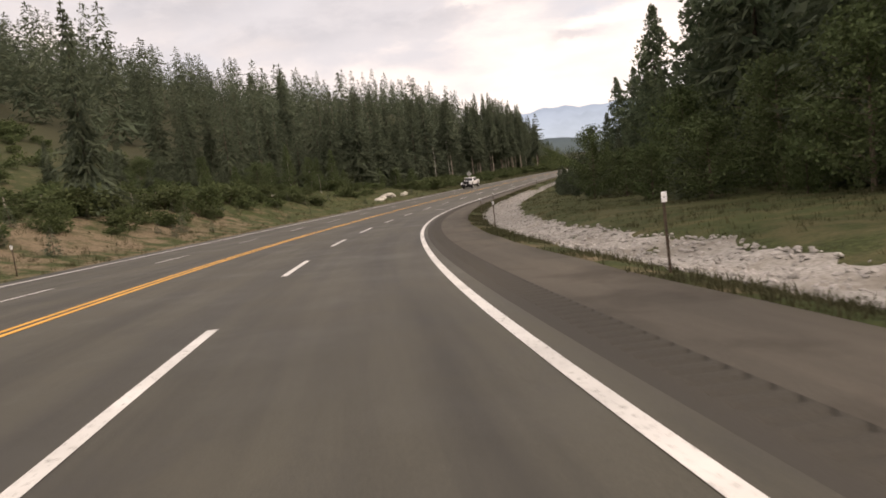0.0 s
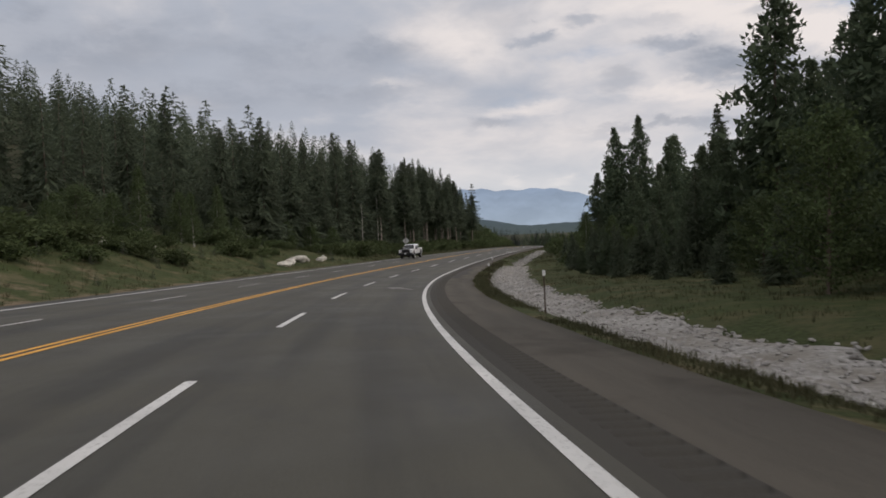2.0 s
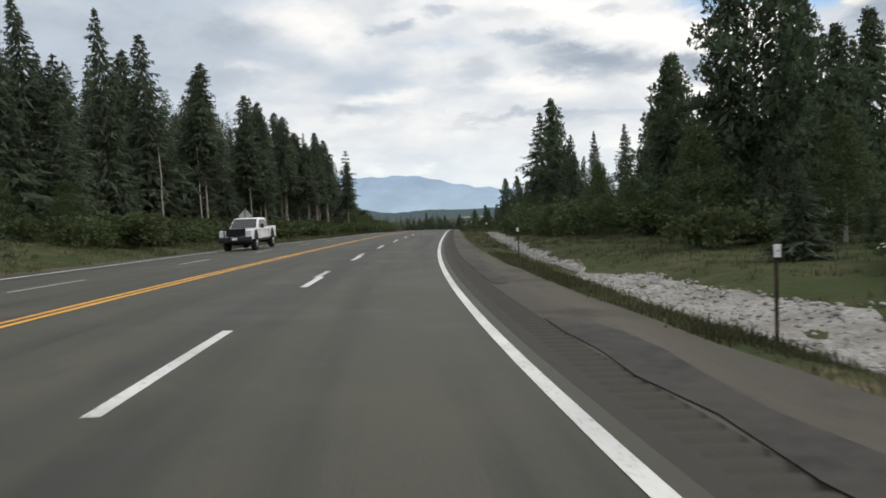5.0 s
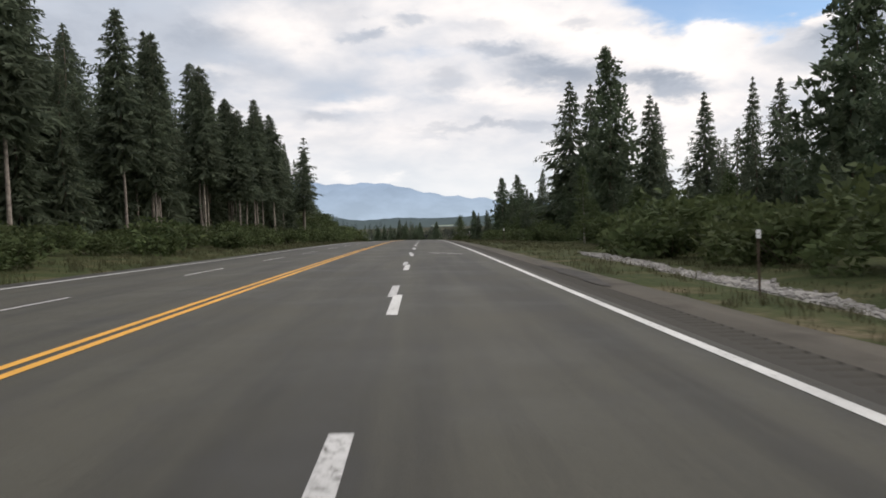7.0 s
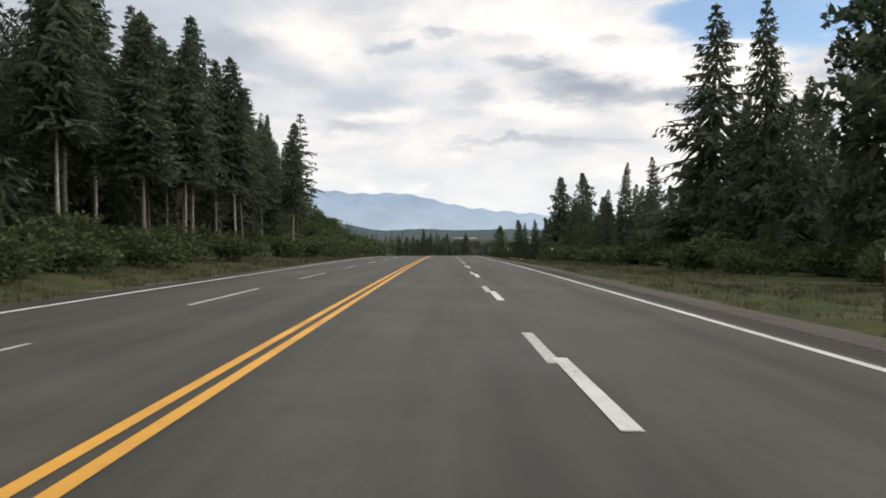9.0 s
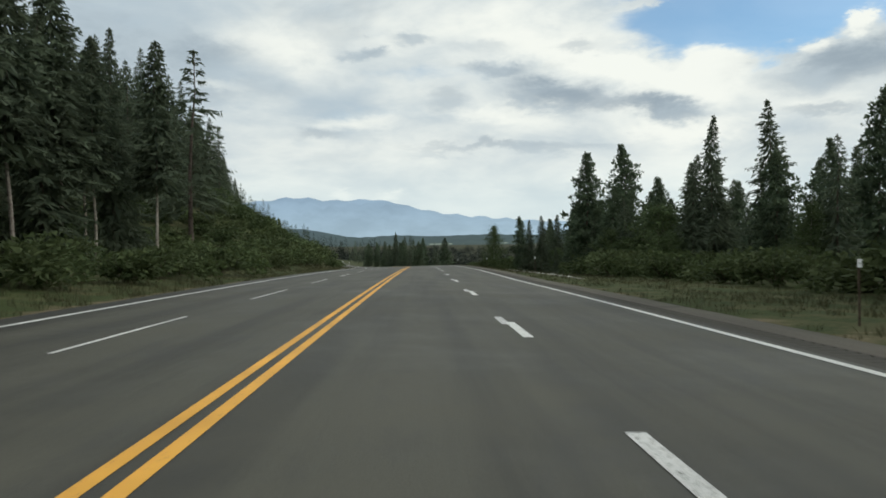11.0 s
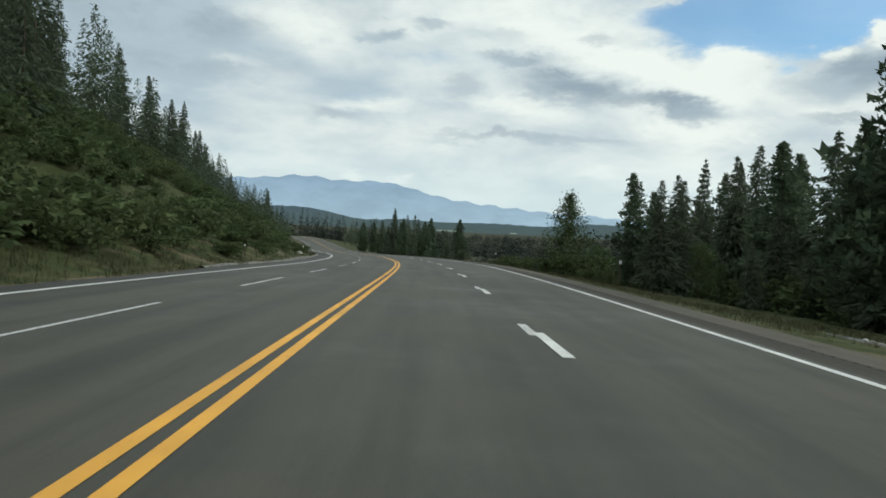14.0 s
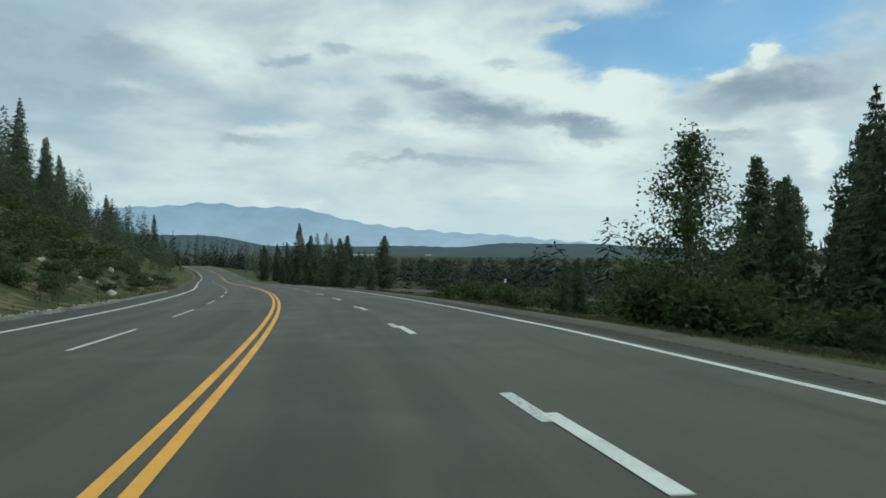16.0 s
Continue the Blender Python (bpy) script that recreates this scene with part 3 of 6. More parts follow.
def build_paint():
    s = np.arange(FROM, END, 1.5)
    paint("yellow_line", s, -0.20, -0.065, YELLOW, "solid yellow centre line painted on the asphalt")
    paint("yellow_line", s, 0.065, 0.20, YELLOW, "solid yellow centre line painted on the asphalt")
    edge = 2 * LANE - 0.11 * (1 - smooth(s, 2, 22))
    paint("edge_line", s, edge - 0.08, edge + 0.08, WHITE, "solid white edge line painted on the asphalt")
    paint("edge_line", s, -2 * LANE - 0.11, -2 * LANE + 0.11, WHITE, "solid thin white edge line on the asphalt")
    rng = random.Random(4)
    for k in range(-4, 46):
        s1 = 4.23 + PERIOD * k
        late = s1 > 110
        dl = rng.uniform(-0.25, 0.25) - (0.9 if k in (0, 3) else 0)
        # new paint, laid a little off the old
        o = LANE + rng.uniform(-0.02, 0.02) + (0.05 if 110 < s1 < 145 else 0)
        a = np.linspace(s1 - 4.8 + dl, s1, 4)
        if late:
            far = s1 + (0.7 if s1 < 235 else -1.5)
            near = s1 - (5.2 if s1 < 235 else 5.4) + dl * 0.5
            mid = near + (far - near) * (0.58 if s1 < 235 else 0.68)
            paint("lane_dash", np.linspace(near, mid, 3), o - 0.09, o + 0.09, WHITE, "white lane dash painted on the asphalt", 0.009)
            paint("old_lane_dash", np.linspace(mid - 0.4, far, 3), o - 0.20, o - 0.03, WORN, "older worn white lane dash beneath a newer one")
        else:
            paint("lane_dash", a, o - 0.075, o + 0.075, WHITE, "white lane dash painted on the asphalt")
        s2 = 3.86 + PERIOD * k
        paint("lane_dash", np.linspace(s2 - 4.0 - 2.0 * float(smooth(s2, 140, 200)), s2, 4), -LANE - 0.055, -LANE + 0.055, WHITE if k % 3 else WORN, "thin white lane dash painted on the asphalt")
    # darker tar patches on the shoulder
    for s0, s1, a, b in ((83.5, 102.5, 8.22, 9.3), (109, 121, 8.22, 9.0), (150, 159, 8.22, 8.9)):
        q = np.linspace(s0, s1, 14)
        w = np.sin(np.linspace(0.15, math.pi - 0.15, 14)) ** 0.35
        v = np.stack([on_road(q, a + 0.06 * np.sin(q * 1.9), 0.014), on_road(q, a + (b - a) * w * (0.75 + 0.25 * np.sin(q * 0.7)), 0.014)], 1)
        tagged(new("tar_patch", mesh_from("tar_patch", v.reshape(-1, 3), grid_faces(14, 2), [TAR])), "dark tar patch on the asphalt shoulder", "road patch", kind="structure")
    arrow(70.4, 5.1, 1.0)
    arrow(175.1, 4.5, 1.3)


def arrow(s, o, k):
    """A merge arrow with its tip there, its head skewed along the road."""
    shape = [(0, 0), (-2.1, 0.5), (-1.1, 0.55), (-2.85, 1.42), (-2.65, 1.64), (-0.55, 0.78), (-0.2, 0.95)]
    v = [on_road(np.array(s + a * k), np.array(o + b * (k + 1) / 2), 0.007) for a, b in shape]
    tagged(new("merge_arrow", mesh_from("merge_arrow", v, [(0, 1, 2), (0, 2, 5), (0, 5, 6), (2, 3, 4, 5)], [FADED])), "worn white merge arrow painted on the asphalt", "road marking", kind="structure")


build_ground()
build_road()
build_paint()


# ---------------------------------------------------------------- plants
def tube(pts, radii, n=6):
    """Verts and faces of a tapered tube along points."""
    v, f = [], []
    for i, (p, r) in enumerate(zip(pts, radii)):
        for k in range(n):
            a = 2 * math.pi * k / n
            v.append((p[0] + r * math.cos(a), p[1] + r * math.sin(a), p[2]))
    for i in range(len(pts) - 1):
        for k in range(n):
            f.append((i * n + k, i * n + (k + 1) % n, (i + 1) * n + (k + 1) % n, (i + 1) * n + k))
    f.append(tuple(range((len(pts) - 1) * n, len(pts) * n)))
    return v, f


class Clump:
    """Collects leaf sprays."""
    def __init__(self):
        self.v, self.f = [], []

    def spray(self, base, tip, w, up):
        """A narrow kite of needles or leaves from base to tip."""
        base, tip = Vector(base), Vector(tip)
        d = tip - base
        side = d.cross(up)
        if side.length < 1e-6:
            side = d.cross(Vector((1, 0, 0)))
        side = side.normalized() * w
        m = base + d * 0.55
        n = len(self.v)
        self.v += [base, m + side, tip, m - side]
        self.f += [(n, n + 1, n + 2), (n, n + 2, n + 3)]

    def tri(self, base, tip, w, rng):
        """A ragged tuft: one leaf-shaped face turned any way."""
        d = tip - base
        q = Vector((rng.gauss(0, 1), rng.gauss(0, 1), rng.gauss(0, 1))).cross(d)
        q = q.normalized() * w if q.length > 1e-6 else Vector((w, 0, 0))
        n = len(self.v)
        self.v += [base - q * 0.6, base + d * 0.35 + q, tip]
        self.f += [(n, n + 1, n + 2)]


def conifer(seed, h=20.0, spread=4.0, bare=0.03, boughs=300, droop=0.35, power=0.7, ragged=0.25, clumpy=False, mat=None, per=9, core=190, whorls=0):
    """Trunk mesh and crown mesh of one conifer, h metres high."""
    rng = random.Random(seed)
    k0 = h / 20.0
    pts = [(rng.uniform(-0.06, 0.06) * i * k0, rng.uniform(-0.06, 0.06) * i * k0, h * i / 5.0) for i in range(6)]
    r0 = (0.0052 if bare > 0.3 else 0.0080) * h + 0.008
    tv, tf = tube(pts, [r0 * 1.25, r0, r0 * 0.78, r0 * 0.55, r0 * 0.3, 0.02 * k0], 7)
    px, py, pz = zip(*pts)
    c = Clump()
    swell = [[rng.uniform(1 - ragged, 1 + ragged) for i in range(8)] for j in range(15)]

    def reach(t, a):
        """Length of the boughs at a height and in a direction."""
        if clumpy:
            r = spread * min(1.0, 0.55 + t * 2.2) * max(0.03, 1 - t ** 2.2) ** 0.85
        else:
            r = spread * max(0.012, 1 - t) ** power * min(1.0, 0.7 + t * 3.0)
        u, w = t * 13.99, a / 6.2832 % 1 * 8
        i, j = int(u), int(w)
        lo = swell[i][j % 8] + (swell[i][(j + 1) % 8] - swell[i][j % 8]) * (w - j)
        hi = swell[i + 1][j % 8] + (swell[i + 1][(j + 1) % 8] - swell[i + 1][j % 8]) * (w - j)
        return r * (lo + (hi - lo) * (u - i))

    def axis(z):
        return Vector((float(np.interp(z, pz, px)), float(np.interp(z, pz, py)), z))

    # inner boughs, close round the trunk
    for i in range(core):
        t = (i + rng.random()) / core * 0.93
        a = i * 2.4
        d = Vector((math.cos(a), math.sin(a), 0))
        p = axis(h * (bare + (1 - bare) * t))
        ln = reach(t, a) * 0.62
        c.spray(p + Vector((0, 0, 0.5 * k0)), p + d * ln - Vector((0, 0, (0.5 + droop) * ln)), 0.05 * k0 + 0.085 * ln, Vector((rng.gauss(0, 0.7), rng.gauss(0, 0.7), rng.gauss(0, 0.4))) + d)
    for i in range(boughs):
        t = ((i + rng.random()) / boughs) ** 1.12
        if whorls:
            t = min(0.995, max(0.0, (round(t * whorls) + rng.gauss(0, 0.13)) / whorls))
        a = i * 2.39996 + rng.gauss(0, 0.3)
        d = Vector((math.cos(a), math.sin(a), 0))
        side = Vector((-d.y, d.x, 0))
        root = axis(h * (bare + (1 - bare) * t))
        full = reach(t, a)
        ln = max(0.16 * k0, full * rng.uniform(0.62, 1.08))
        lift = -droop * (1 - 1.5 * t) + rng.gauss(0, 0.12)
        tip = root + d * ln + Vector((0, 0, lift * ln))
        if clumpy:
            # a tuft or two of needles at the limb's end
            for q in range(2):
                u = rng.uniform(0.78, 1.02) if q == 0 else rng.uniform(0.3, 0.75)
                m = root.lerp(tip, u) + Vector((0, 0, 0.25 * k0))
                size = (0.36 + 0.11 * ln / k0) * k0 * rng.uniform(0.75, 1.2)
                for j in range(per):
                    n = Vector((rng.gauss(0, 1), rng.gauss(0, 1), rng.gauss(0, 0.7))).normalized()
                    p = m + n * size * rng.uniform(0.15, 0.75)
                    c.tri(p, p + (n + Vector((0, 0, 0.5))) * size * rng.uniform(0.4, 0.9), size * rng.uniform(0.25, 0.5), rng)
            c.spray(root, tip, 0.05 * k0, Vector((0, 0, 1)))
        else:
            mid = root + d * ln * 0.6 + Vector((0, 0, (lift - 0.10) * ln * 0.6))
            c.spray(root, tip, 0.05 * k0 + 0.045 * ln, Vector((rng.gauss(0, 0.5), rng.gauss(0, 0.5), 1)))
            for j in range(per):
                u = 0.30 + 0.72 * (j + rng.random()) / per
                p = root.lerp(mid, u / 0.6) if u < 0.6 else mid.lerp(tip, (u - 0.6) / 0.4)
                sl = (ln * 0.30 * (1.25 - u) + 0.34 * k0) * rng.uniform(0.7, 1.2) * (9.0 / per) ** 0.4
                e = p + side * (1 if j % 2 else -1) * sl * rng.uniform(0.2, 0.9) + d * sl * rng.uniform(0.1, 0.7) - Vector((0, 0, rng.uniform(-0.15, 0.9) * sl))
                c.tri(p, p + (e - p) * 1.25, sl * rng.uniform(0.17, 0.34), rng)
    top = axis(h)
    for j in range(4):
        c.spray(top - Vector((0, 0, 0.9 * k0)), top + Vector((rng.gauss(0, 0.06) * k0, rng.gauss(0, 0.06) * k0, 0.2 * k0)), 0.13 * k0, Vector((math.cos(j), math.sin(j), 0)))
    return mesh_from("trunk", tv, tf, [BARK_TALL if bare > 0.3 else BARK], True), mesh_from("crown", c.v, c.f, [mat or NEEDLE])


def broadleaf(seed, h=8.0, spread=2.2, leaves=900, leaf=0.16, bare=0.15, dome=False):
    """Trunk with limbs, and crown of leaf sprays."""
    rng = random.Random(seed)
    tv, tf = tube([(0, 0, 0), (0.05, 0.02, h * 0.3), (0.0, 0.08, h * 0.6), (0.03, 0, h * 0.97)], [0.012 * h + 0.03, 0.010 * h + 0.02, 0.05, 0.012], 7)
    c = Clump()
    limbs = []
    for i in range(64):
        t = bare + (1 - bare) * (i + rng.random()) / 64
        a = i * 2.39996 + rng.gauss(0, 0.4)
        prof = spread * ((1 - t ** 2.2) ** 0.6 if dome else (1 - t) ** 0.8 * min(1.0, 0.6 + t * 2.4)) * rng.uniform(0.8, 1.15)
        root = Vector((0.02, 0.03, h * t * 0.93))
        tip = root + Vector((math.cos(a) * prof, math.sin(a) * prof, prof * rng.uniform(0.2, 0.7)))
        tip.z = min(tip.z, h * 0.995)
        limbs.append((root, tip))
        n = len(tv)
        side = Vector((-math.sin(a), math.cos(a), 0)) * 0.02
        up = Vector((0, 0, 0.02))
        tv += [root + side, root - side, root + up * 1.5, tip]
        tf += [(n, n + 1, n + 3), (n + 1, n + 2, n + 3), (n + 2, n, n + 3)]
    for i in range(leaves):
        r_, t_ = rng.choices(limbs, [(b - a_).length ** 0.5 + 0.5 for a_, b in limbs])[0]
        u = rng.uniform(0.15, 1.05)
        p = r_.lerp(t_, u) + Vector((rng.gauss(0, 0.14), rng.gauss(0, 0.14), rng.gauss(0, 0.14))) * spread * 0.55
        if p.z > h:
            continue
        e = p + Vector((rng.gauss(0, 1), rng.gauss(0, 1), rng.gauss(-0.3, 0.7))).normalized() * leaf * rng.uniform(0.8, 1.8)
        c.tri(p, e, leaf * rng.uniform(0.5, 0.8), rng)
    return mesh_from("trunk", tv, tf, [BARK if dome else BARK_PALE], False), mesh_from("crown", c.v, c.f, [LEAF])


def shrub_mesh(seed, leaves=520, leaf=0.13):
    """A round bush about 1 m in radius, of many leaves on stems."""
    rng = random.Random(seed)
    c, stems = Clump(), Clump()
    for i in range(16):
        a = rng.uniform(0, 6.283)
        stems.spray((0, 0, 0), (math.cos(a) * 0.7, math.sin(a) * 0.7, rng.uniform(0.5, 1.2)), 0.012, Vector((0, 0, 1)))
    lobes = [(rng.gauss(0, 0.45), rng.gauss(0, 0.45), rng.uniform(0.35, 1.0), rng.uniform(0.3, 0.55)) for i in range(11)]
    for i in range(leaves):
        x, y, z, r = lobes[rng.randrange(11)]
        d = Vector((rng.gauss(0, 1), rng.gauss(0, 1), rng.gauss(0.2, 1))).normalized() * r * rng.uniform(0.5, 1.05)
        p = Vector((x, y, z)) + d
        p.z = max(p.z, 0.03)
        e = p + (d.normalized() + Vector((rng.gauss(0, 0.6), rng.gauss(0, 0.6), rng.gauss(0, 0.6)))).normalized() * leaf * rng.uniform(0.8, 1.7)
        c.tri(p, e, leaf * rng.uniform(0.45, 0.75), rng)
    return mesh_from("stems", stems.v, stems.f, [BARK]), mesh_from("foliage", c.v, c.f, [SHRUB])


KINDS = {}


def kind(key, name, meshes, height, label, category, group):
    e = empty(name, label, category, group)
    for nm, me in meshes:
        part(nm, me, e)
    KINDS[key] = [e, height, False]


SPRUCE_L = "tall dark green spruce with drooping boughs by the highway"
PINE_L = "tall dark pine with clumped needles by the highway"
FIR_L = "dark green fir with short boughs in the wood"
ROW = "conifers along the highway"
for i in range(3):
    kind("spruce%d" % i, "spruce_tree", zip(("trunk", "crown"), conifer(11 + i, 20, 5.5, 0.03, 260, 0.40, 0.80, 0.34, per=15, whorls=26)), 20, SPRUCE_L, "tree", ROW)
    kind("fir%d" % i, "fir_tree", zip(("trunk", "crown"), conifer(31 + i, 20, 4.4, 0.03, 230, 0.28, 0.76, 0.34, per=15)), 20, FIR_L, "tree", ROW)
    kind("pine%d" % i, "pine_tree", zip(("trunk", "crown"), conifer(51 + i, 20, 3.5, 0.05, 160, -0.05, 0.6, 0.40, True, NEEDLE_PINE, 20)), 20, PINE_L, "tree", ROW)
    kind("tall%d" % i, "fir_tree", zip(("trunk", "crown"), conifer(71 + i, 20, 3.0, 0.36, 200, 0.30, 0.55, 0.36, per=15)), 20, "slim dark fir with a long bare pale trunk", "tree", ROW)
for i in range(3):
    kind("back%d" % i, "conifer_tree", zip(("trunk", "crown"), conifer(151 + i, 20, 3.9 + 0.4 * i, 0.03, 115, 0.32, 0.74, 0.34, per=9, core=120)), 20, "dark green conifer standing within the dense wood", "tree", ROW)
kind("lone", "spruce_tree", zip(("trunk", "crown"), conifer(95, 20, 3.6, 0.24, 95, 0.50, 0.70, 0.4, per=14, core=0, whorls=16)), 20, "thin ragged spruce with sparse drooping boughs", "tree", ROW)
LEAFY = "broadleaf trees along the highway"
for i in range(3):
    kind("poplar%d" % i, "poplar_tree", zip(("trunk", "crown"), broadleaf(101 + i, 8, 2.7, 9500, 0.11, 0.06)), 8, "young light green poplar with small leaves", "tree", LEAFY)
    kind("aspen%d" % i, "aspen_tree", zip(("trunk", "crown"), broadleaf(111 + i, 8, 1.6, 3600, 0.13, 0.10)), 8, "slender green aspen with a pale trunk", "tree", LEAFY)
    kind("round%d" % i, "maple_tree", zip(("trunk", "crown"), broadleaf(121 + i, 8, 3.2, 7600, 0.15, 0.03, True)), 8, "broad bushy green tree on the meadow's edge", "tree", LEAFY)
    kind("shrub%d" % i, "shrub", zip(("woody_base", "foliage"), shrub_mesh(131 + i, 1150, 0.13)), 1.5, "leafy green roadside shrub in rough grass", "shrub", "roadside shrubs")
    kind("sapling%d" % i, "spruce_sapling", zip(("trunk", "crown"), conifer(141 + i, 2.2, 0.7, 0.04, 70, 0.0, 0.7, 0.2, per=6, core=10)), 2.2, "small young spruce growing on the bank", "tree", "saplings on the bank")


def plant(key, s, o, h, rng, sink=0.15, wide=1.0, top=None):
    """Sets a plant of height h, or with its top at that height over the road's middle."""
    e, h0, used = KINDS[key]
    p = land(s, o)
    if top is not None:
        h = float(top - rise(s, o)) + sink
    k = h / h0
    m = Matrix.LocRotScale((p[0], p[1], p[2] - sink), Euler((rng.uniform(-0.025, 0.025), rng.uniform(-0.025, 0.025), rng.uniform(0, 6.283))), None)
    sc = (k * wide, k * wide, k)
    if not used:
        e.matrix_basis = m @ Matrix.Diagonal((*sc, 1))
        KINDS[key][2] = True
        return e
    ob = copy_thing(e, m)
    ob.scale = sc
    return ob


def any_of(rng, *names):
    return rng.choice(names) + str(rng.randrange(3))


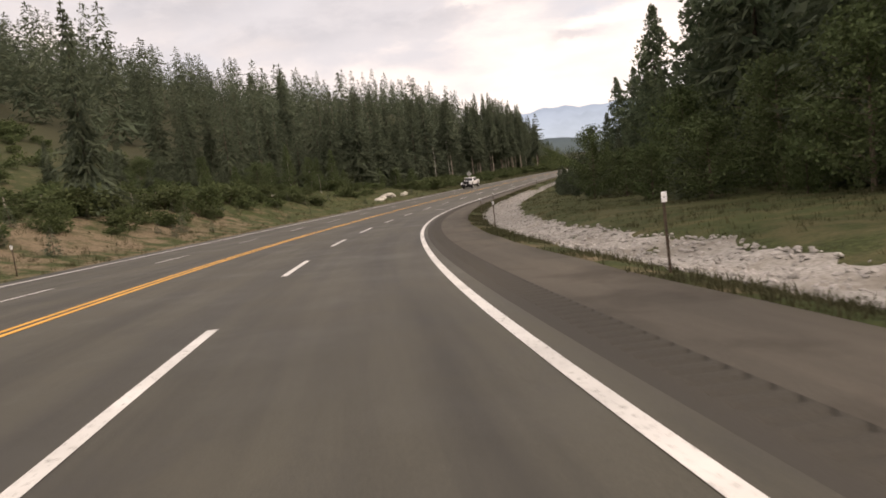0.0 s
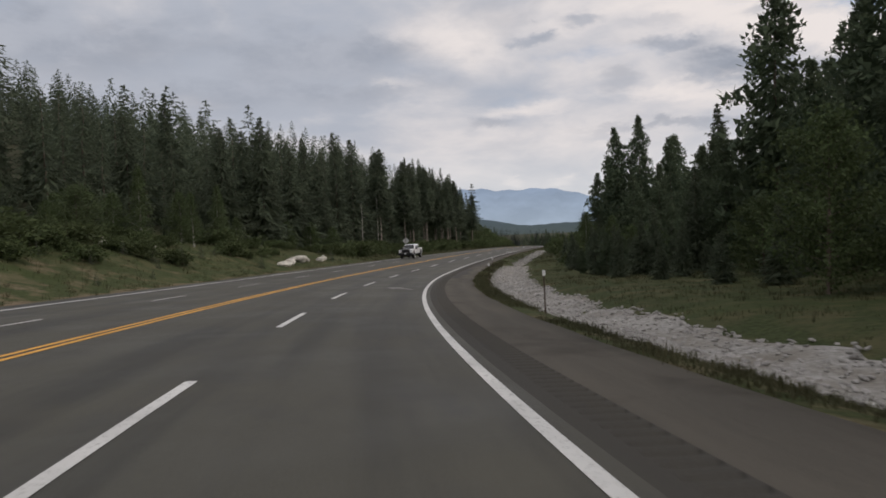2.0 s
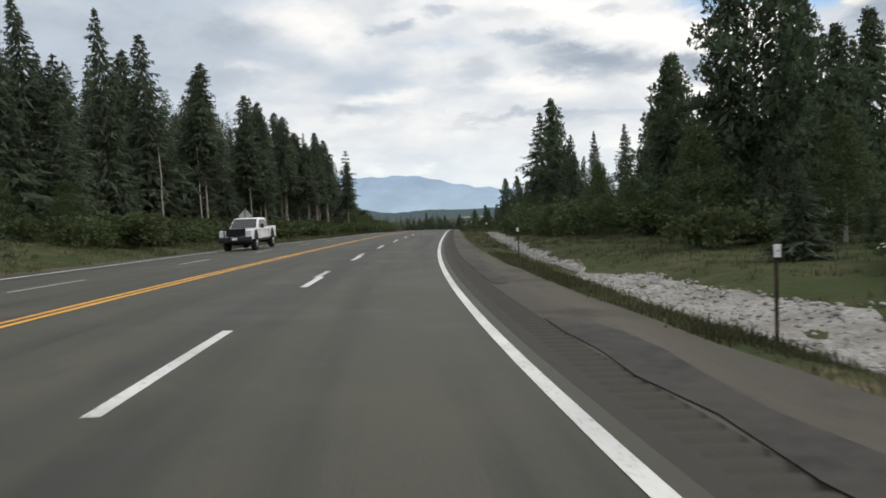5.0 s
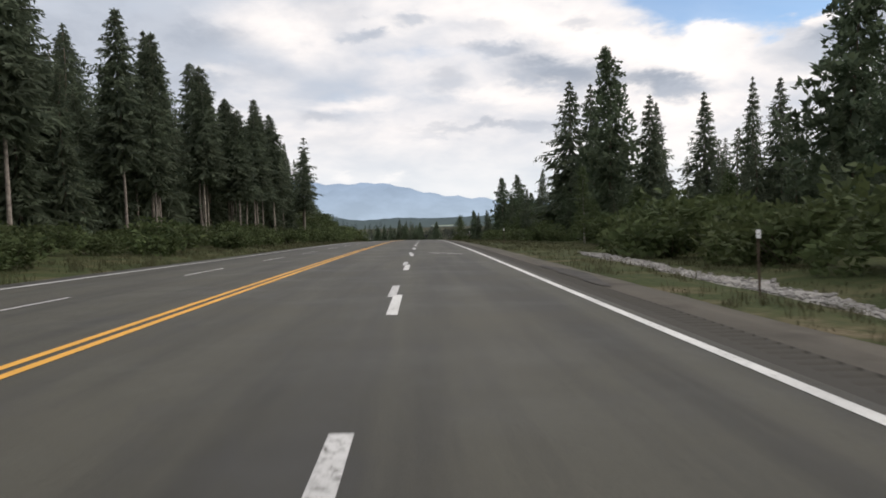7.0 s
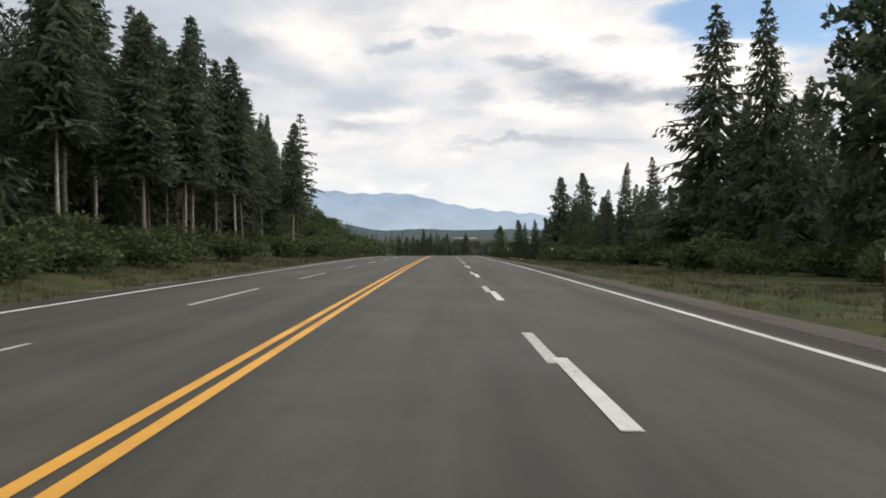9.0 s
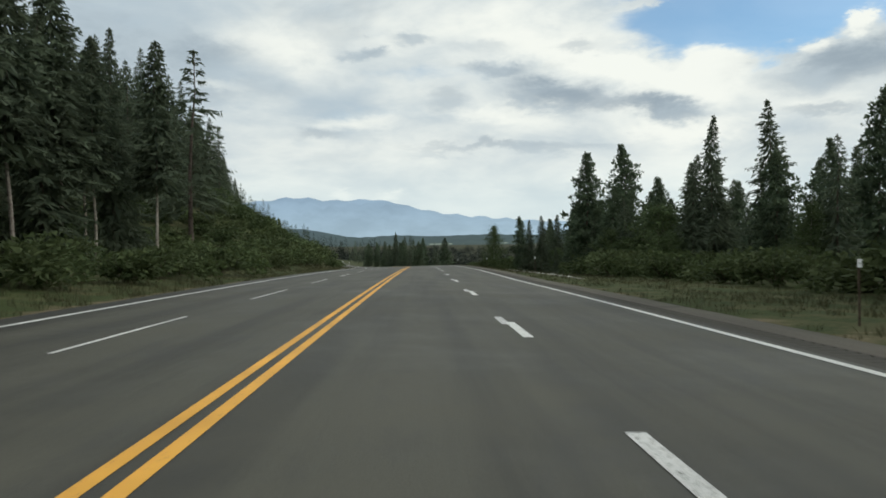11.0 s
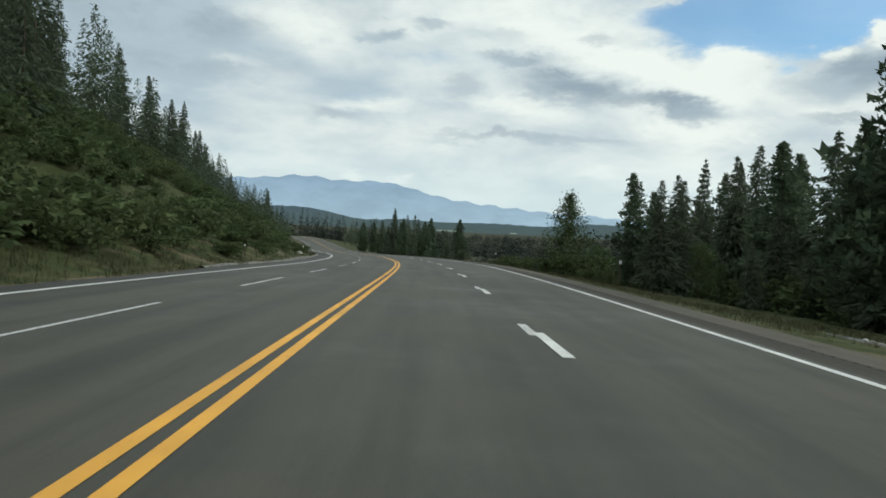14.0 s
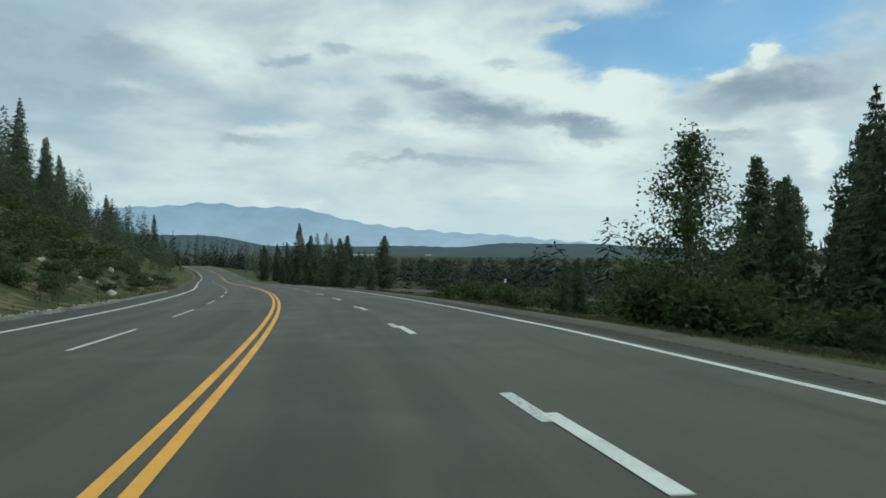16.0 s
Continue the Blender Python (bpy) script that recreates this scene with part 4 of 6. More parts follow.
# ---------------------------------------------------------------- trees one by one: kind, along, across, top over the road, width
rng = random.Random(7)
TREES = [
    # wood on the right of the curve
    ("pine0", 79.9, 29.6, 18.4, 1.0), ("pine1", 86.8, 38.3, 18.0, 1.2), ("pine2", 90, 31.5, 9, 1.2), ("spruce0", 99, 31.5, 13.5, 1.0), ("pine0", 72, 33, 19, 1.1),
    ("pine1", 66, 35, 18, 1.2), ("fir0", 60, 36, 17, 1.2), ("pine2", 56, 33.5, 19, 1.1), ("fir1", 50, 37, 18, 1.2), ("pine0", 45, 34, 19, 1.1), ("pine1", 38, 35, 18, 1.1),
    # tall trees shading the shoulder; the last three are unseen, added for their shade
    ("pine2", 47, 29.5, 20.5, 1.15), ("fir2", 41, 28.5, 21, 1.1), ("pine1", 34, 29.5, 20, 1.1), ("fir0", 27, 28, 20, 1.2), ("pine0", 18, 29, 20, 1.1), ("fir1", 8, 28, 19, 1.2), ("pine2", -4, 29, 20, 1.2),
    # clump at the curve's end
    ("pine2", 135.4, 25.2, 16.7, 0.95), ("pine0", 135, 28.4, 18.0, 0.85), ("pine1", 141.9, 33.1, 15.8, 1.05), ("pine2", 139, 22.5, 11, 1.1), ("fir0", 146, 29, 12, 1.2), ("pine0", 129, 30, 11, 1.2), ("pine1", 126, 26.5, 9.5, 1.2),
    ("spruce1", 173.2, 53.7, 16.4, 1.1), ("spruce2", 185, 60.8, 17.8, 1.0), ("pine1", 201.6, 45.5, 14.9, 1.1), ("fir1", 160, 47, 12.5, 1.2), ("spruce0", 152, 42, 11.5, 1.2),
    # right row on the straight
    ("pine0", 190, 38.6, 22, 1.15), ("fir2", 183, 39, 13, 1.1), ("pine2", 176, 39, 14.3, 1.3), ("fir0", 178, 43, 12, 1.2), ("pine1", 173, 31, 12.5, 1.1), ("spruce1", 205.1, 27, 14, 1.0), ("pine1", 216.1, 26.0, 21.2, 1.05), ("spruce0", 226.2, 35.2, 17.0, 0.75), ("spruce2", 222.9, 40.5, 17.6, 0.95),
    ("spruce1", 225.5, 47.4, 19.8, 0.7), ("spruce0", 211.6, 44.2, 16.8, 1.0), ("spruce2", 243.1, 27.3, 23.4, 1.15), ("spruce1", 236.1, 28.8, 21.5, 0.95), ("fir0", 228, 27.5, 12, 1.2), ("fir1", 234, 33, 13, 1.2), ("pine0", 250, 33, 16, 1.1), ("fir2", 231, 30, 14, 1.1), ("fir0", 255, 38, 15, 1.1),
    ("fir0", 286.9, 30.2, 14.4, 1.0), ("fir1", 279.6, 32.5, 14.3, 1.0), ("pine2", 308.8, 28.0, 14.9, 1.15), ("pine1", 314.5, 24.2, 14.8, 1.2), ("fir1", 317, 39.8, 14.1, 1.1), ("fir2", 337.5, 56.9, 14.1, 1.1), ("fir0", 295, 31.3, 8.4, 1.2),
    ("pine0", 302, 30, 10, 1.2), ("fir2", 310, 33, 10, 1.3), ("pine2", 320, 28, 9, 1.3), ("fir0", 300, 36, 12, 1.2),
    ("pine0", 333, 28, 10.0, 1.2), ("fir1", 337, 31, 11.0, 1.2), ("spruce2", 329, 30, 10.5, 1.1), ("pine2", 341, 34, 10.5, 1.2), ("fir0", 326, 33, 9.5, 1.2), 
    ("pine0", 306, 25.5, 9.5, 1.2), ("fir1", 311, 28.5, 10.5, 1.2), ("pine2", 320, 25.5, 9.0, 1.25), ("spruce0", 323, 30, 10, 1.1), ("fir2", 299, 25, 7.5, 1.3),
    ("fir1", 364, 17.2, 2.6, 0.8), ("fir0", 337, 20.5, 7.5, 1.2), ("fir2", 341, 23.5, 8.5, 1.2), ("fir1", 345.5, 25, 6.5, 1.2), ("shrub0", 348.6, 16.2, 1.4, 1.2), ("shrub1", 351.6, 15.8, 1.2, 1.2), ("shrub2", 350.6, 18.6, 1.6, 1.3), ("shrub1", 354, 17.5, 1.1, 1.3),
    ("pine1", 341.3, 20.0, 8.3, 1.1), ("poplar0", 350.3, 16.7, 7.9, 1.05), ("spruce1", 359.3, 34.6, 12.8, 0.8), ("fir1", 347.4, 32.4, 11.4, 1.2), ("fir2", 349.4, 35.3, 12.9, 1.1), ("pine0", 366.5, 41.9, 12.0, 1.0), ("fir0", 362.7, 41.5, 13.1, 0.9),
    ("pine2", 385.3, 48.0, 9.3, 1.0), ("pine1", 370.5, 38.3, 8.5, 1.0), ("pine0", 377, 45, 9, 1.0), ("fir1", 354, 30, 9.6, 1.2),
    # left edge of the wood
    ("spruce1", 50, -19.2, 19.4, 0.72), ("spruce0", 124.6, -21.9, 20.0, 1.05), ("spruce2", 137.1, -43.8, 27.4, 1.0), ("fir1", 161.2, -24.9, 23.4, 0.8), ("fir0", 170.1, -25.1, 23.2, 1.25), ("fir2", 179.3, -46.8, 27.7, 1.1), ("fir1", 188.3, -46.4, 26.4, 1.1),
    ("tall1", 207.7, -23.4, 22.2, 1.2), ("spruce2", 214.4, -25.9, 24.0, 0.8), ("tall2", 212.3, -33.8, 23.7, 1.3), ("tall0", 225.5, -23.9, 23.3, 1.15), ("tall1", 238.6, -20.0, 21.0, 1.1), ("tall2", 238, -23.9, 20.4, 1.2), ("fir0", 247, -29.4, 24.9, 1.0),
    ("tall0", 261.4, -22.2, 18.9, 1.2), ("tall1", 251, -22, 20.5, 1.1), ("fir2", 277.7, -23.3, 20.0, 0.8), ("fir0", 270, -25, 19, 1.1), ("lone", 295.6, -22.9, 23.8, 1.35), ("fir1", 285, -26, 17, 1.1),
    ("tall2", 182, -23, 22.5, 1.2), ("tall0", 190, -26, 23, 1.2), ("tall1", 198, -22, 21.5, 1.1), ("tall2", 176, -30, 23, 1.2), ("fir0", 151, -27, 21, 1.2), ("spruce0", 143, -24, 16, 1.1),
    # hillside further on
    ("spruce0", 364.5, -41.2, 32.6, 1.0), ("fir2", 365.2, -44.2, 33.4, 1.1), ("fir1", 460.3, -54.4, 45.7, 1.1), ("fir0", 483.5, -52.1, 45.0, 1.1), ("fir2", 484.7, -46.3, 39.4, 1.1), ("spruce1", 525.2, -50.4, 46.7, 0.9),
    ("fir0", 542.7, -47.8, 40.1, 1.1), ("fir1", 557.9, -50.8, 42.2, 1.0), ("fir2", 565.4, -48, 38.5, 1.1), ("fir0", 638.1, -51.7, 33.7, 1.2), ("fir1", 681, -45.8, 35.2, 1.0), ("fir2", 717, -23.5, 27.5, 0.9),
    # broadleaf trees and tall bushes
    ("aspen0", 94.3, -20.4, 10.8, 1.0), ("aspen1", 108.6, -20.2, 10.2, 1.0), ("aspen2", 112, -21.5, 9.6, 0.9), ("poplar1", 134.5, -19.5, 6.2, 1.5), ("poplar2", 141, -18.5, 5.6, 1.4), ("poplar0", 129, -20.5, 6.0, 1.2),
    ("round0", 42.0, 24.2, 6.6, 1.05), ("round1", 54, 20.0, 5.6, 0.85), ("round2", 31, 25.5, 6.5, 1.1), ("round1", 20, 23.5, 6.5, 1.0), ("round0", 70, 25, 4.0, 1.1), ("spruce1", 84, 25.5, 6.5, 1.0), ("round2", 98, 25, 3.4, 1.0), ("round0", 22, 29, 8, 1.1),
    ("round1", 112, 25, 3.6, 1.0), ("spruce2", 118, 28, 6.0, 1.1), ("poplar2", 120, 23.5, 5.0, 1.1), ("round2", 150, 23, 4.2, 1.1), ("aspen1", 203.0, 20.0, 7.5, 0.95), ("round0", 174, 20.5, 2.8, 1.2), ("round1", 182, 21, 2.9, 1.2), ("round2", 194.8, 20, 2.4, 1.2),
]
for k, s, o, z, w in TREES:
    plant(k, s, o, 0, rng, wide=w, top=z)


def wood(n, s0, s1, o0, o1, h0, h1, *names, seed=1, gap=2.2, wide=(0.95, 1.3)):
    """Trees or bushes by rule within a stretch, none nearer to another than the gap."""
    r = random.Random(seed)
    got = []
    for i in range(n * 8):
        if len(got) >= n:
            break
        s, o = r.uniform(s0, s1), r.uniform(o0, o1)
        if any((s - a) ** 2 + (o - b) ** 2 < gap * gap for a, b in got):
            continue
        got.append((s, o))
        plant(any_of(r, *names), s, o, r.uniform(h0, h1), r, wide=r.uniform(*wide))


wood(22, 14, 62, 21, 29, 2.2, 4.6, "round", "round", "fir", seed=51, gap=2.4, wide=(1.1, 1.5))
wood(22, 64, 98, 18, 27, 1.6, 3.4, "fir", "fir", "spruce", seed=52, gap=2.4, wide=(1.1, 1.5))
wood(20, 98, 128, 21.5, 30, 1.8, 4.2, "fir", "spruce", "pine", seed=53, gap=2.6, wide=(1.1, 1.4))
wood(26, 78, 114, 18, 25, 2.0, 4.2, "fir", "spruce", "pine", seed=81, gap=2.2, wide=(1.2, 1.6))
wood(16, 62, 98, 27, 40, 8, 12, "spruce", "fir", "pine", seed=54, gap=4)
wood(14, 294, 322, 24, 36, 5, 9, "fir", "spruce", "round", seed=55, gap=2.8)
wood(6, 150, 206, 28, 44, 8, 12, "back", "pine", "fir", seed=41, gap=4.5)
wood(12, 262, 335, 30, 46, 9, 13, "fir", "pine", "spruce", seed=42, gap=4)
wood(14, 62, 112, -44, -25, 2.5, 5, "round", "poplar", seed=71, gap=4, wide=(1.0, 1.4))
wood(9, 345, 366, 30, 46, 9, 12, "spruce", "fir", "pine", seed=43, gap=4)
wood(26, 160, 240, 36, 62, 9.5, 13.5, "back", seed=91, gap=4)
wood(10, 208, 262, 25, 34, 6, 9, "back", "pine", seed=92, gap=4)
wood(16, 205, 281, -27, -19.5, 17, 21, "tall", seed=93, gap=3.2, wide=(1.0, 1.35))
wood(16, 304, 345, -46, -30, 10, 15, "back", seed=94, gap=4)
wood(26, 462, 570, 11.5, 34, 9, 14, "fir", "pine", "back", seed=95, gap=4)
wood(30, 38, 104, -25, -14, 0.8, 1.9, "shrub", seed=96, gap=1.8, wide=(1.1, 1.7))
wood(12, 132, 176, 15.6, 19, 1.8, 3.4, "shrub", "round", seed=97, gap=2.4, wide=(1.1, 1.5))
wood(6, 257, 302, 17.5, 21, 1.5, 2.6, "shrub", "shrub", "fir", seed=99, gap=2.0, wide=(1.1, 1.6))
wood(14, 343, 362, 15.5, 24, 1.2, 2.2, "shrub", "round", seed=98, gap=2.0, wide=(1.1, 1.6))
wood(7, 172, 216, -27, -20, 12, 16, "fir", "tall", "spruce", seed=44, gap=3.5)
wood(12, 118, 160, -32, -21, 9, 16, "spruce", "fir", seed=45, gap=3.5)
wood(18, 126, 200, 20, 30, 3, 7, "fir", "poplar", "spruce", seed=46, gap=3)
wood(14, 205, 262, 21, 29, 2.5, 5.5, "round", "poplar", "fir", seed=47, gap=3)
wood(16, 262, 340, 22.5, 31, 3, 5.5, "round", "fir", "poplar", seed=48, gap=3)
wood(10, 340, 395, 22, 34, 3, 6, "round", "fir", seed=49, gap=3)
wood(14, 66, 128, -27, -18, 3, 6, "round", "aspen", "poplar", seed=50, gap=3)
wood(10, 58, 90, -44, -28, 4, 8, "spruce", "fir", seed=2, gap=4)
wood(18, 90, 132, -42, -27, 9, 15, "back", "back", "fir", seed=62, gap=4)
wood(18, 60, 125, -29, -23, 3, 7, "spruce", "fir", seed=22, gap=3.5)
wood(36, 138, 215, -42, -27, 15, 20, "back", seed=4, gap=4)
wood(8, 272, 300, -46, -36, 12, 17, "back", seed=64, gap=4)
wood(30, 215, 272, -42, -26, 14, 19, "back", "back", "tall", seed=24, gap=4)
wood(26, 306, 372, -56, -36, 13, 19, "back", seed=6, gap=4)
wood(14, 270, 330, 25, 40, 7, 11, "fir", "spruce", "pine", seed=26, gap=3.5)
wood(12, 440, 530, 11.5, 22, 6, 9.5, "fir", "pine", seed=27, gap=4)
wood(20, 20, 110, 36, 58, 13, 18, "pine", "back", "back", seed=7, gap=5)
wood(16, 105, 200, 34, 60, 8, 12, "back", seed=8, gap=5)
wood(14, 205, 265, 30, 48, 7, 13, "back", "back", "pine", seed=9, gap=4)
wood(16, 262, 345, 32, 60, 8, 12, "back", "pine", seed=29, gap=4)
wood(70, 132, 330, -21, -13, 1.4, 3.0, "shrub", seed=12, gap=1.8, wide=(1.1, 1.6))
wood(26, 132, 210, 18.5, 28, 1.6, 3.2, "shrub", seed=13, gap=2, wide=(1.1, 1.6))
wood(34, 210, 300, 19.5, 29, 1.5, 3.0, "shrub", seed=23, gap=2, wide=(1.1, 1.6))
wood(40, 300, 420, 22, 38, 1.4, 3.2, "shrub", seed=33, gap=2, wide=(1.1, 1.6))
wood(64, 20, 128, -24, -10.5, 0.7, 2.0, "sapling", seed=16, gap=1.5)
wood(46, 30, 128, -23, -14, 0.6, 1.5, "shrub", seed=63, gap=1.6, wide=(1.2, 1.8))
wood(44, 20, 130, -29, -17, 1.2, 2.8, "shrub", seed=17, gap=2, wide=(1.1, 1.7))
wood(10, 100, 135, 18, 26, 1.2, 2.6, "shrub", seed=18, gap=2, wide=(1.1, 1.6))


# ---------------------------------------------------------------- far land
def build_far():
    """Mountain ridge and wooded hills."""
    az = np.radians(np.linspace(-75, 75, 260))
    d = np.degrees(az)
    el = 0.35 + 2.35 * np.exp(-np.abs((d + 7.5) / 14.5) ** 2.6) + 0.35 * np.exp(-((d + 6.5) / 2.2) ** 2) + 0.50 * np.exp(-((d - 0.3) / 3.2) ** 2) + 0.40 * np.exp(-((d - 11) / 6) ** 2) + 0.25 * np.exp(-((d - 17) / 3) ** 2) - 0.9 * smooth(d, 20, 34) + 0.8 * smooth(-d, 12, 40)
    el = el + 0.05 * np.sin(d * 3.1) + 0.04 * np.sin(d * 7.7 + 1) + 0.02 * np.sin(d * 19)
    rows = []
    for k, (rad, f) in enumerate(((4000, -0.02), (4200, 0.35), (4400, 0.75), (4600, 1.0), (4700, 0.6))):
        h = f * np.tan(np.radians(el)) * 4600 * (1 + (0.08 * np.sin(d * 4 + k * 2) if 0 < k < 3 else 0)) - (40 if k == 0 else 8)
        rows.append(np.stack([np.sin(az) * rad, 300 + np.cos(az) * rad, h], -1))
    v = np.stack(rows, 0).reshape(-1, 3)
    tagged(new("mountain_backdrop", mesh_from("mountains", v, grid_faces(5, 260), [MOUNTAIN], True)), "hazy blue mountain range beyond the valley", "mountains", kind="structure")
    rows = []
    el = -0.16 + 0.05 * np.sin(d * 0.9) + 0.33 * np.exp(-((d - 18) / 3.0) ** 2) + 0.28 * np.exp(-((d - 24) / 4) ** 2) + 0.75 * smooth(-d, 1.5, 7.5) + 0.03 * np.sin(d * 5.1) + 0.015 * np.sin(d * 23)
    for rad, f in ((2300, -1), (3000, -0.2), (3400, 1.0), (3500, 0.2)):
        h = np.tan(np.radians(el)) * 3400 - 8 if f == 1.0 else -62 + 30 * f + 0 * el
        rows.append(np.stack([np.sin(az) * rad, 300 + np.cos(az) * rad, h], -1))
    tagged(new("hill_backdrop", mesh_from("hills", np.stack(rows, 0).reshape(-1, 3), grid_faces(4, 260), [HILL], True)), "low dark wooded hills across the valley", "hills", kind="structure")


def valley_field(a0, a1, r0, r1, z0, z1, seed):
    """A pale mown field low on the far hills."""
    az = np.radians(np.linspace(a0, a1, 24))
    w = np.sin(np.linspace(0, math.pi, 24)) ** 0.4
    rows = []
    for k in (0.0, 0.5, 1.0):
        q = 0.5 + (k - 0.5) * w * (1 + 0.2 * np.sin(az * 160 + seed))
        rows.append(np.stack([np.sin(az) * (r0 + (r1 - r0) * q), 300 + np.cos(az) * (r0 + (r1 - r0) * q), z0 + (z1 - z0) * q], -1))
    tagged(new("valley_field", mesh_from("field", np.stack(rows, 0).reshape(-1, 3), grid_faces(3, 24), [FIELD])), "pale mown field far across the valley", "field", kind="structure")


# the field glows too, with haze painted into its colour
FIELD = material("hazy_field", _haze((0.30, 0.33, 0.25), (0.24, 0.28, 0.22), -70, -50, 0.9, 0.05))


def scatter(name, label, spots, seed, mat, boughs=70, per=5, core=40, brush=False):
    """Many small conifers, or bushes, in one mesh. spots: s, o, height, width."""
    r = random.Random(seed)
    forms = []
    for i in range(5):
        if brush:
            t, c = shrub_mesh(150 + i, 700, 0.16)
        else:
            pine = i > 2 and core > 30 and boughs > 40
            t, c = conifer(900 + i, 20, 3.2, 0.05, 52, -0.05, 0.6, 0.4, True, None, 6, 70) if pine else conifer(900 + i, 20, 3.3 + 0.5 * i, 0.02, boughs, 0.3, 0.62, 0.34, per=per, core=core)
        a = np.empty(len(c.vertices) * 3, np.float32)
        c.vertices.foreach_get("co", a)
        li = np.empty(len(c.loops), np.int32)
        c.loops.foreach_get("vertex_index", li)
        forms.append((a.reshape(-1, 3), li.reshape(-1, 3)))
        bpy.data.meshes.remove(t)
        bpy.data.meshes.remove(c)
    V, F, n = [], [], 0
    P = land(np.array([q[0] for q in spots]), np.array([q[1] for q in spots]))
    for (s, o, h, w), p in zip(spots, P):
        a, f = forms[r.randrange(5)]
        q, k = r.uniform(0, 6.283), h / (1.5 if brush else 20.0)
        rot = np.array([[math.cos(q), -math.sin(q), 0], [math.sin(q), math.cos(q), 0], [0, 0, 1]])
        V.append((a * np.array([k * w, k * w, k])) @ rot.T + p)
        F.append(f + n)
        n += len(a)
    V, F = np.concatenate(V), np.concatenate(F)
    me = bpy.data.meshes.new(name)
    me.vertices.add(len(V))
    me.vertices.foreach_set("co", V.astype(np.float32).ravel())
    me.loops.add(F.size)
    me.loops.foreach_set("vertex_index", F.astype(np.int32).ravel())
    me.polygons.add(len(F))
    me.polygons.foreach_set("loop_start", np.arange(0, F.size, 3, dtype=np.int32))
    me.materials.append(mat)
    me.update()
    me.validate()
    tagged(new(name, me), label, "brush" if brush else "woods", kind="stuff")


def build_woods():
    r = random.Random(21)
    hill = []
    for i in range(760):
        s = r.uniform(85, 480)
        o = -r.uniform(90 - (s - 85) * 1.1 if s < 128 else 42 if s < 300 else 62, 235)
        hill.append((s, o, r.uniform(9, 22) * (1.16 if 105 < s < 220 else 1.0), r.uniform(1.1, 1.7)))
    for i in range(24):
        hill.append((r.uniform(20, 75), -r.uniform(70, 170), r.uniform(5, 10), r.uniform(1.1, 1.6)))
    for i in range(46):
        hill.append((r.uniform(45, 92), -r.uniform(85, 190), r.uniform(9, 16), r.uniform(1.1, 1.6)))
    for i in range(200):
        s = r.uniform(480, 900)
        hill.append((s, -r.uniform(62, 200), r.uniform(14, 20), r.uniform(0.9, 1.3)))
    for n, s0, s1, o0, o1, h0, h1 in ((22, 372, 470, -60, -45, 15, 20), (26, 470, 600, -62, -40, 15, 20), (18, 600, 735, -60, -26, 13, 19), (26, 430, 700, -44, -20, 8, 13), (24, 600, 735, 13, 60, 10, 15), (50, 425, 620, -38, -15, 6, 10), (20, 620, 735, -40, -14, 8, 12)):
        for i in range(n):
            hill.append((r.uniform(s0, s1), r.uniform(o0, o1), r.uniform(h0, h1), r.uniform(1.0, 1.4)))
    scatter("hillside_wood", "dense dark conifer wood covering the hillside", hill, 3, NEEDLE)
    back = [(r.uniform(0, 330), r.uniform(58, 130), r.uniform(9, 15), r.uniform(1.0, 1.4)) for i in range(210)]
    scatter("meadow_wood", "dark conifer wood behind the meadow", back, 5, NEEDLE)
    valley = []
    for i in range(1000):
        u = r.random()
        if u < 0.4:
            s, o = 770 + 420 * r.random() ** 1.5, r.uniform(-140, 260)
        elif u < 0.7:
            s, o = r.uniform(420, 760), r.uniform(60, 330)
        else:
            s, o = r.uniform(700, 1500), r.uniform(40, 700)
        valley.append((s, o, r.uniform(7, 11) if u < 0.4 and s < 900 else r.uniform(11, 17), r.uniform(2.0, 3.0)))
    for i in range(800):
        s = r.uniform(1000, 2500)
        valley.append((s, r.uniform(-0.12, 0.55) * (s - 300), r.uniform(12, 19), r.uniform(3.5, 5.5)))
    for i in range(60):
        valley.append((r.uniform(742, 800), r.uniform(-55, 65), r.uniform(14, 20), r.uniform(1.1, 1.6)))
    scatter("valley_wood", "dark conifer woods filling the valley", valley, 7, NEEDLE_FAR_SHADED, 30, 3, 44)
    brush = [(r.uniform(285, 350), -r.uniform(13.5, 40), r.uniform(1.0, 2.8), r.uniform(1.1, 1.7)) for i in range(130)] + [(r.uniform(345, 450), -r.uniform(16, 48), r.uniform(0.8, 2.2), r.uniform(1.1, 1.7)) for i in range(250)] + [(r.uniform(320, 440), -r.uniform(11.5, 20), r.uniform(0.5, 1.4), r.uniform(1.1, 1.7)) for i in range(110)] + [(r.uniform(15, 98), -r.uniform(25, 80), r.uniform(0.8, 2.6), r.uniform(1.1, 1.7)) for i in range(170)]
    scatter("slope_brush", "green leafy brush covering the cut slopes", brush, 9, SHRUB, brush=True)


build_far()
valley_field(6.2, 9.2, 3040, 3092, -63.5, -56.5, 1)
valley_field(4.2, 6.8, 3085, 3120, -57.5, -53.0, 2)
valley_field(9.6, 11.4, 3090, 3120, -57.0, -53.0, 3)
build_woods()


# ---------------------------------------------------------------- ditch stones, grass
def stone_form(seed, n=2):
    bm = bmesh.new()
    bmesh.ops.create_icosphere(bm, subdivisions=1, radius=1.0)
    r = random.Random(seed)
    for v in bm.verts:
        v.co *= r.uniform(0.72, 1.12)
        v.co.z *= 0.6
    return bm


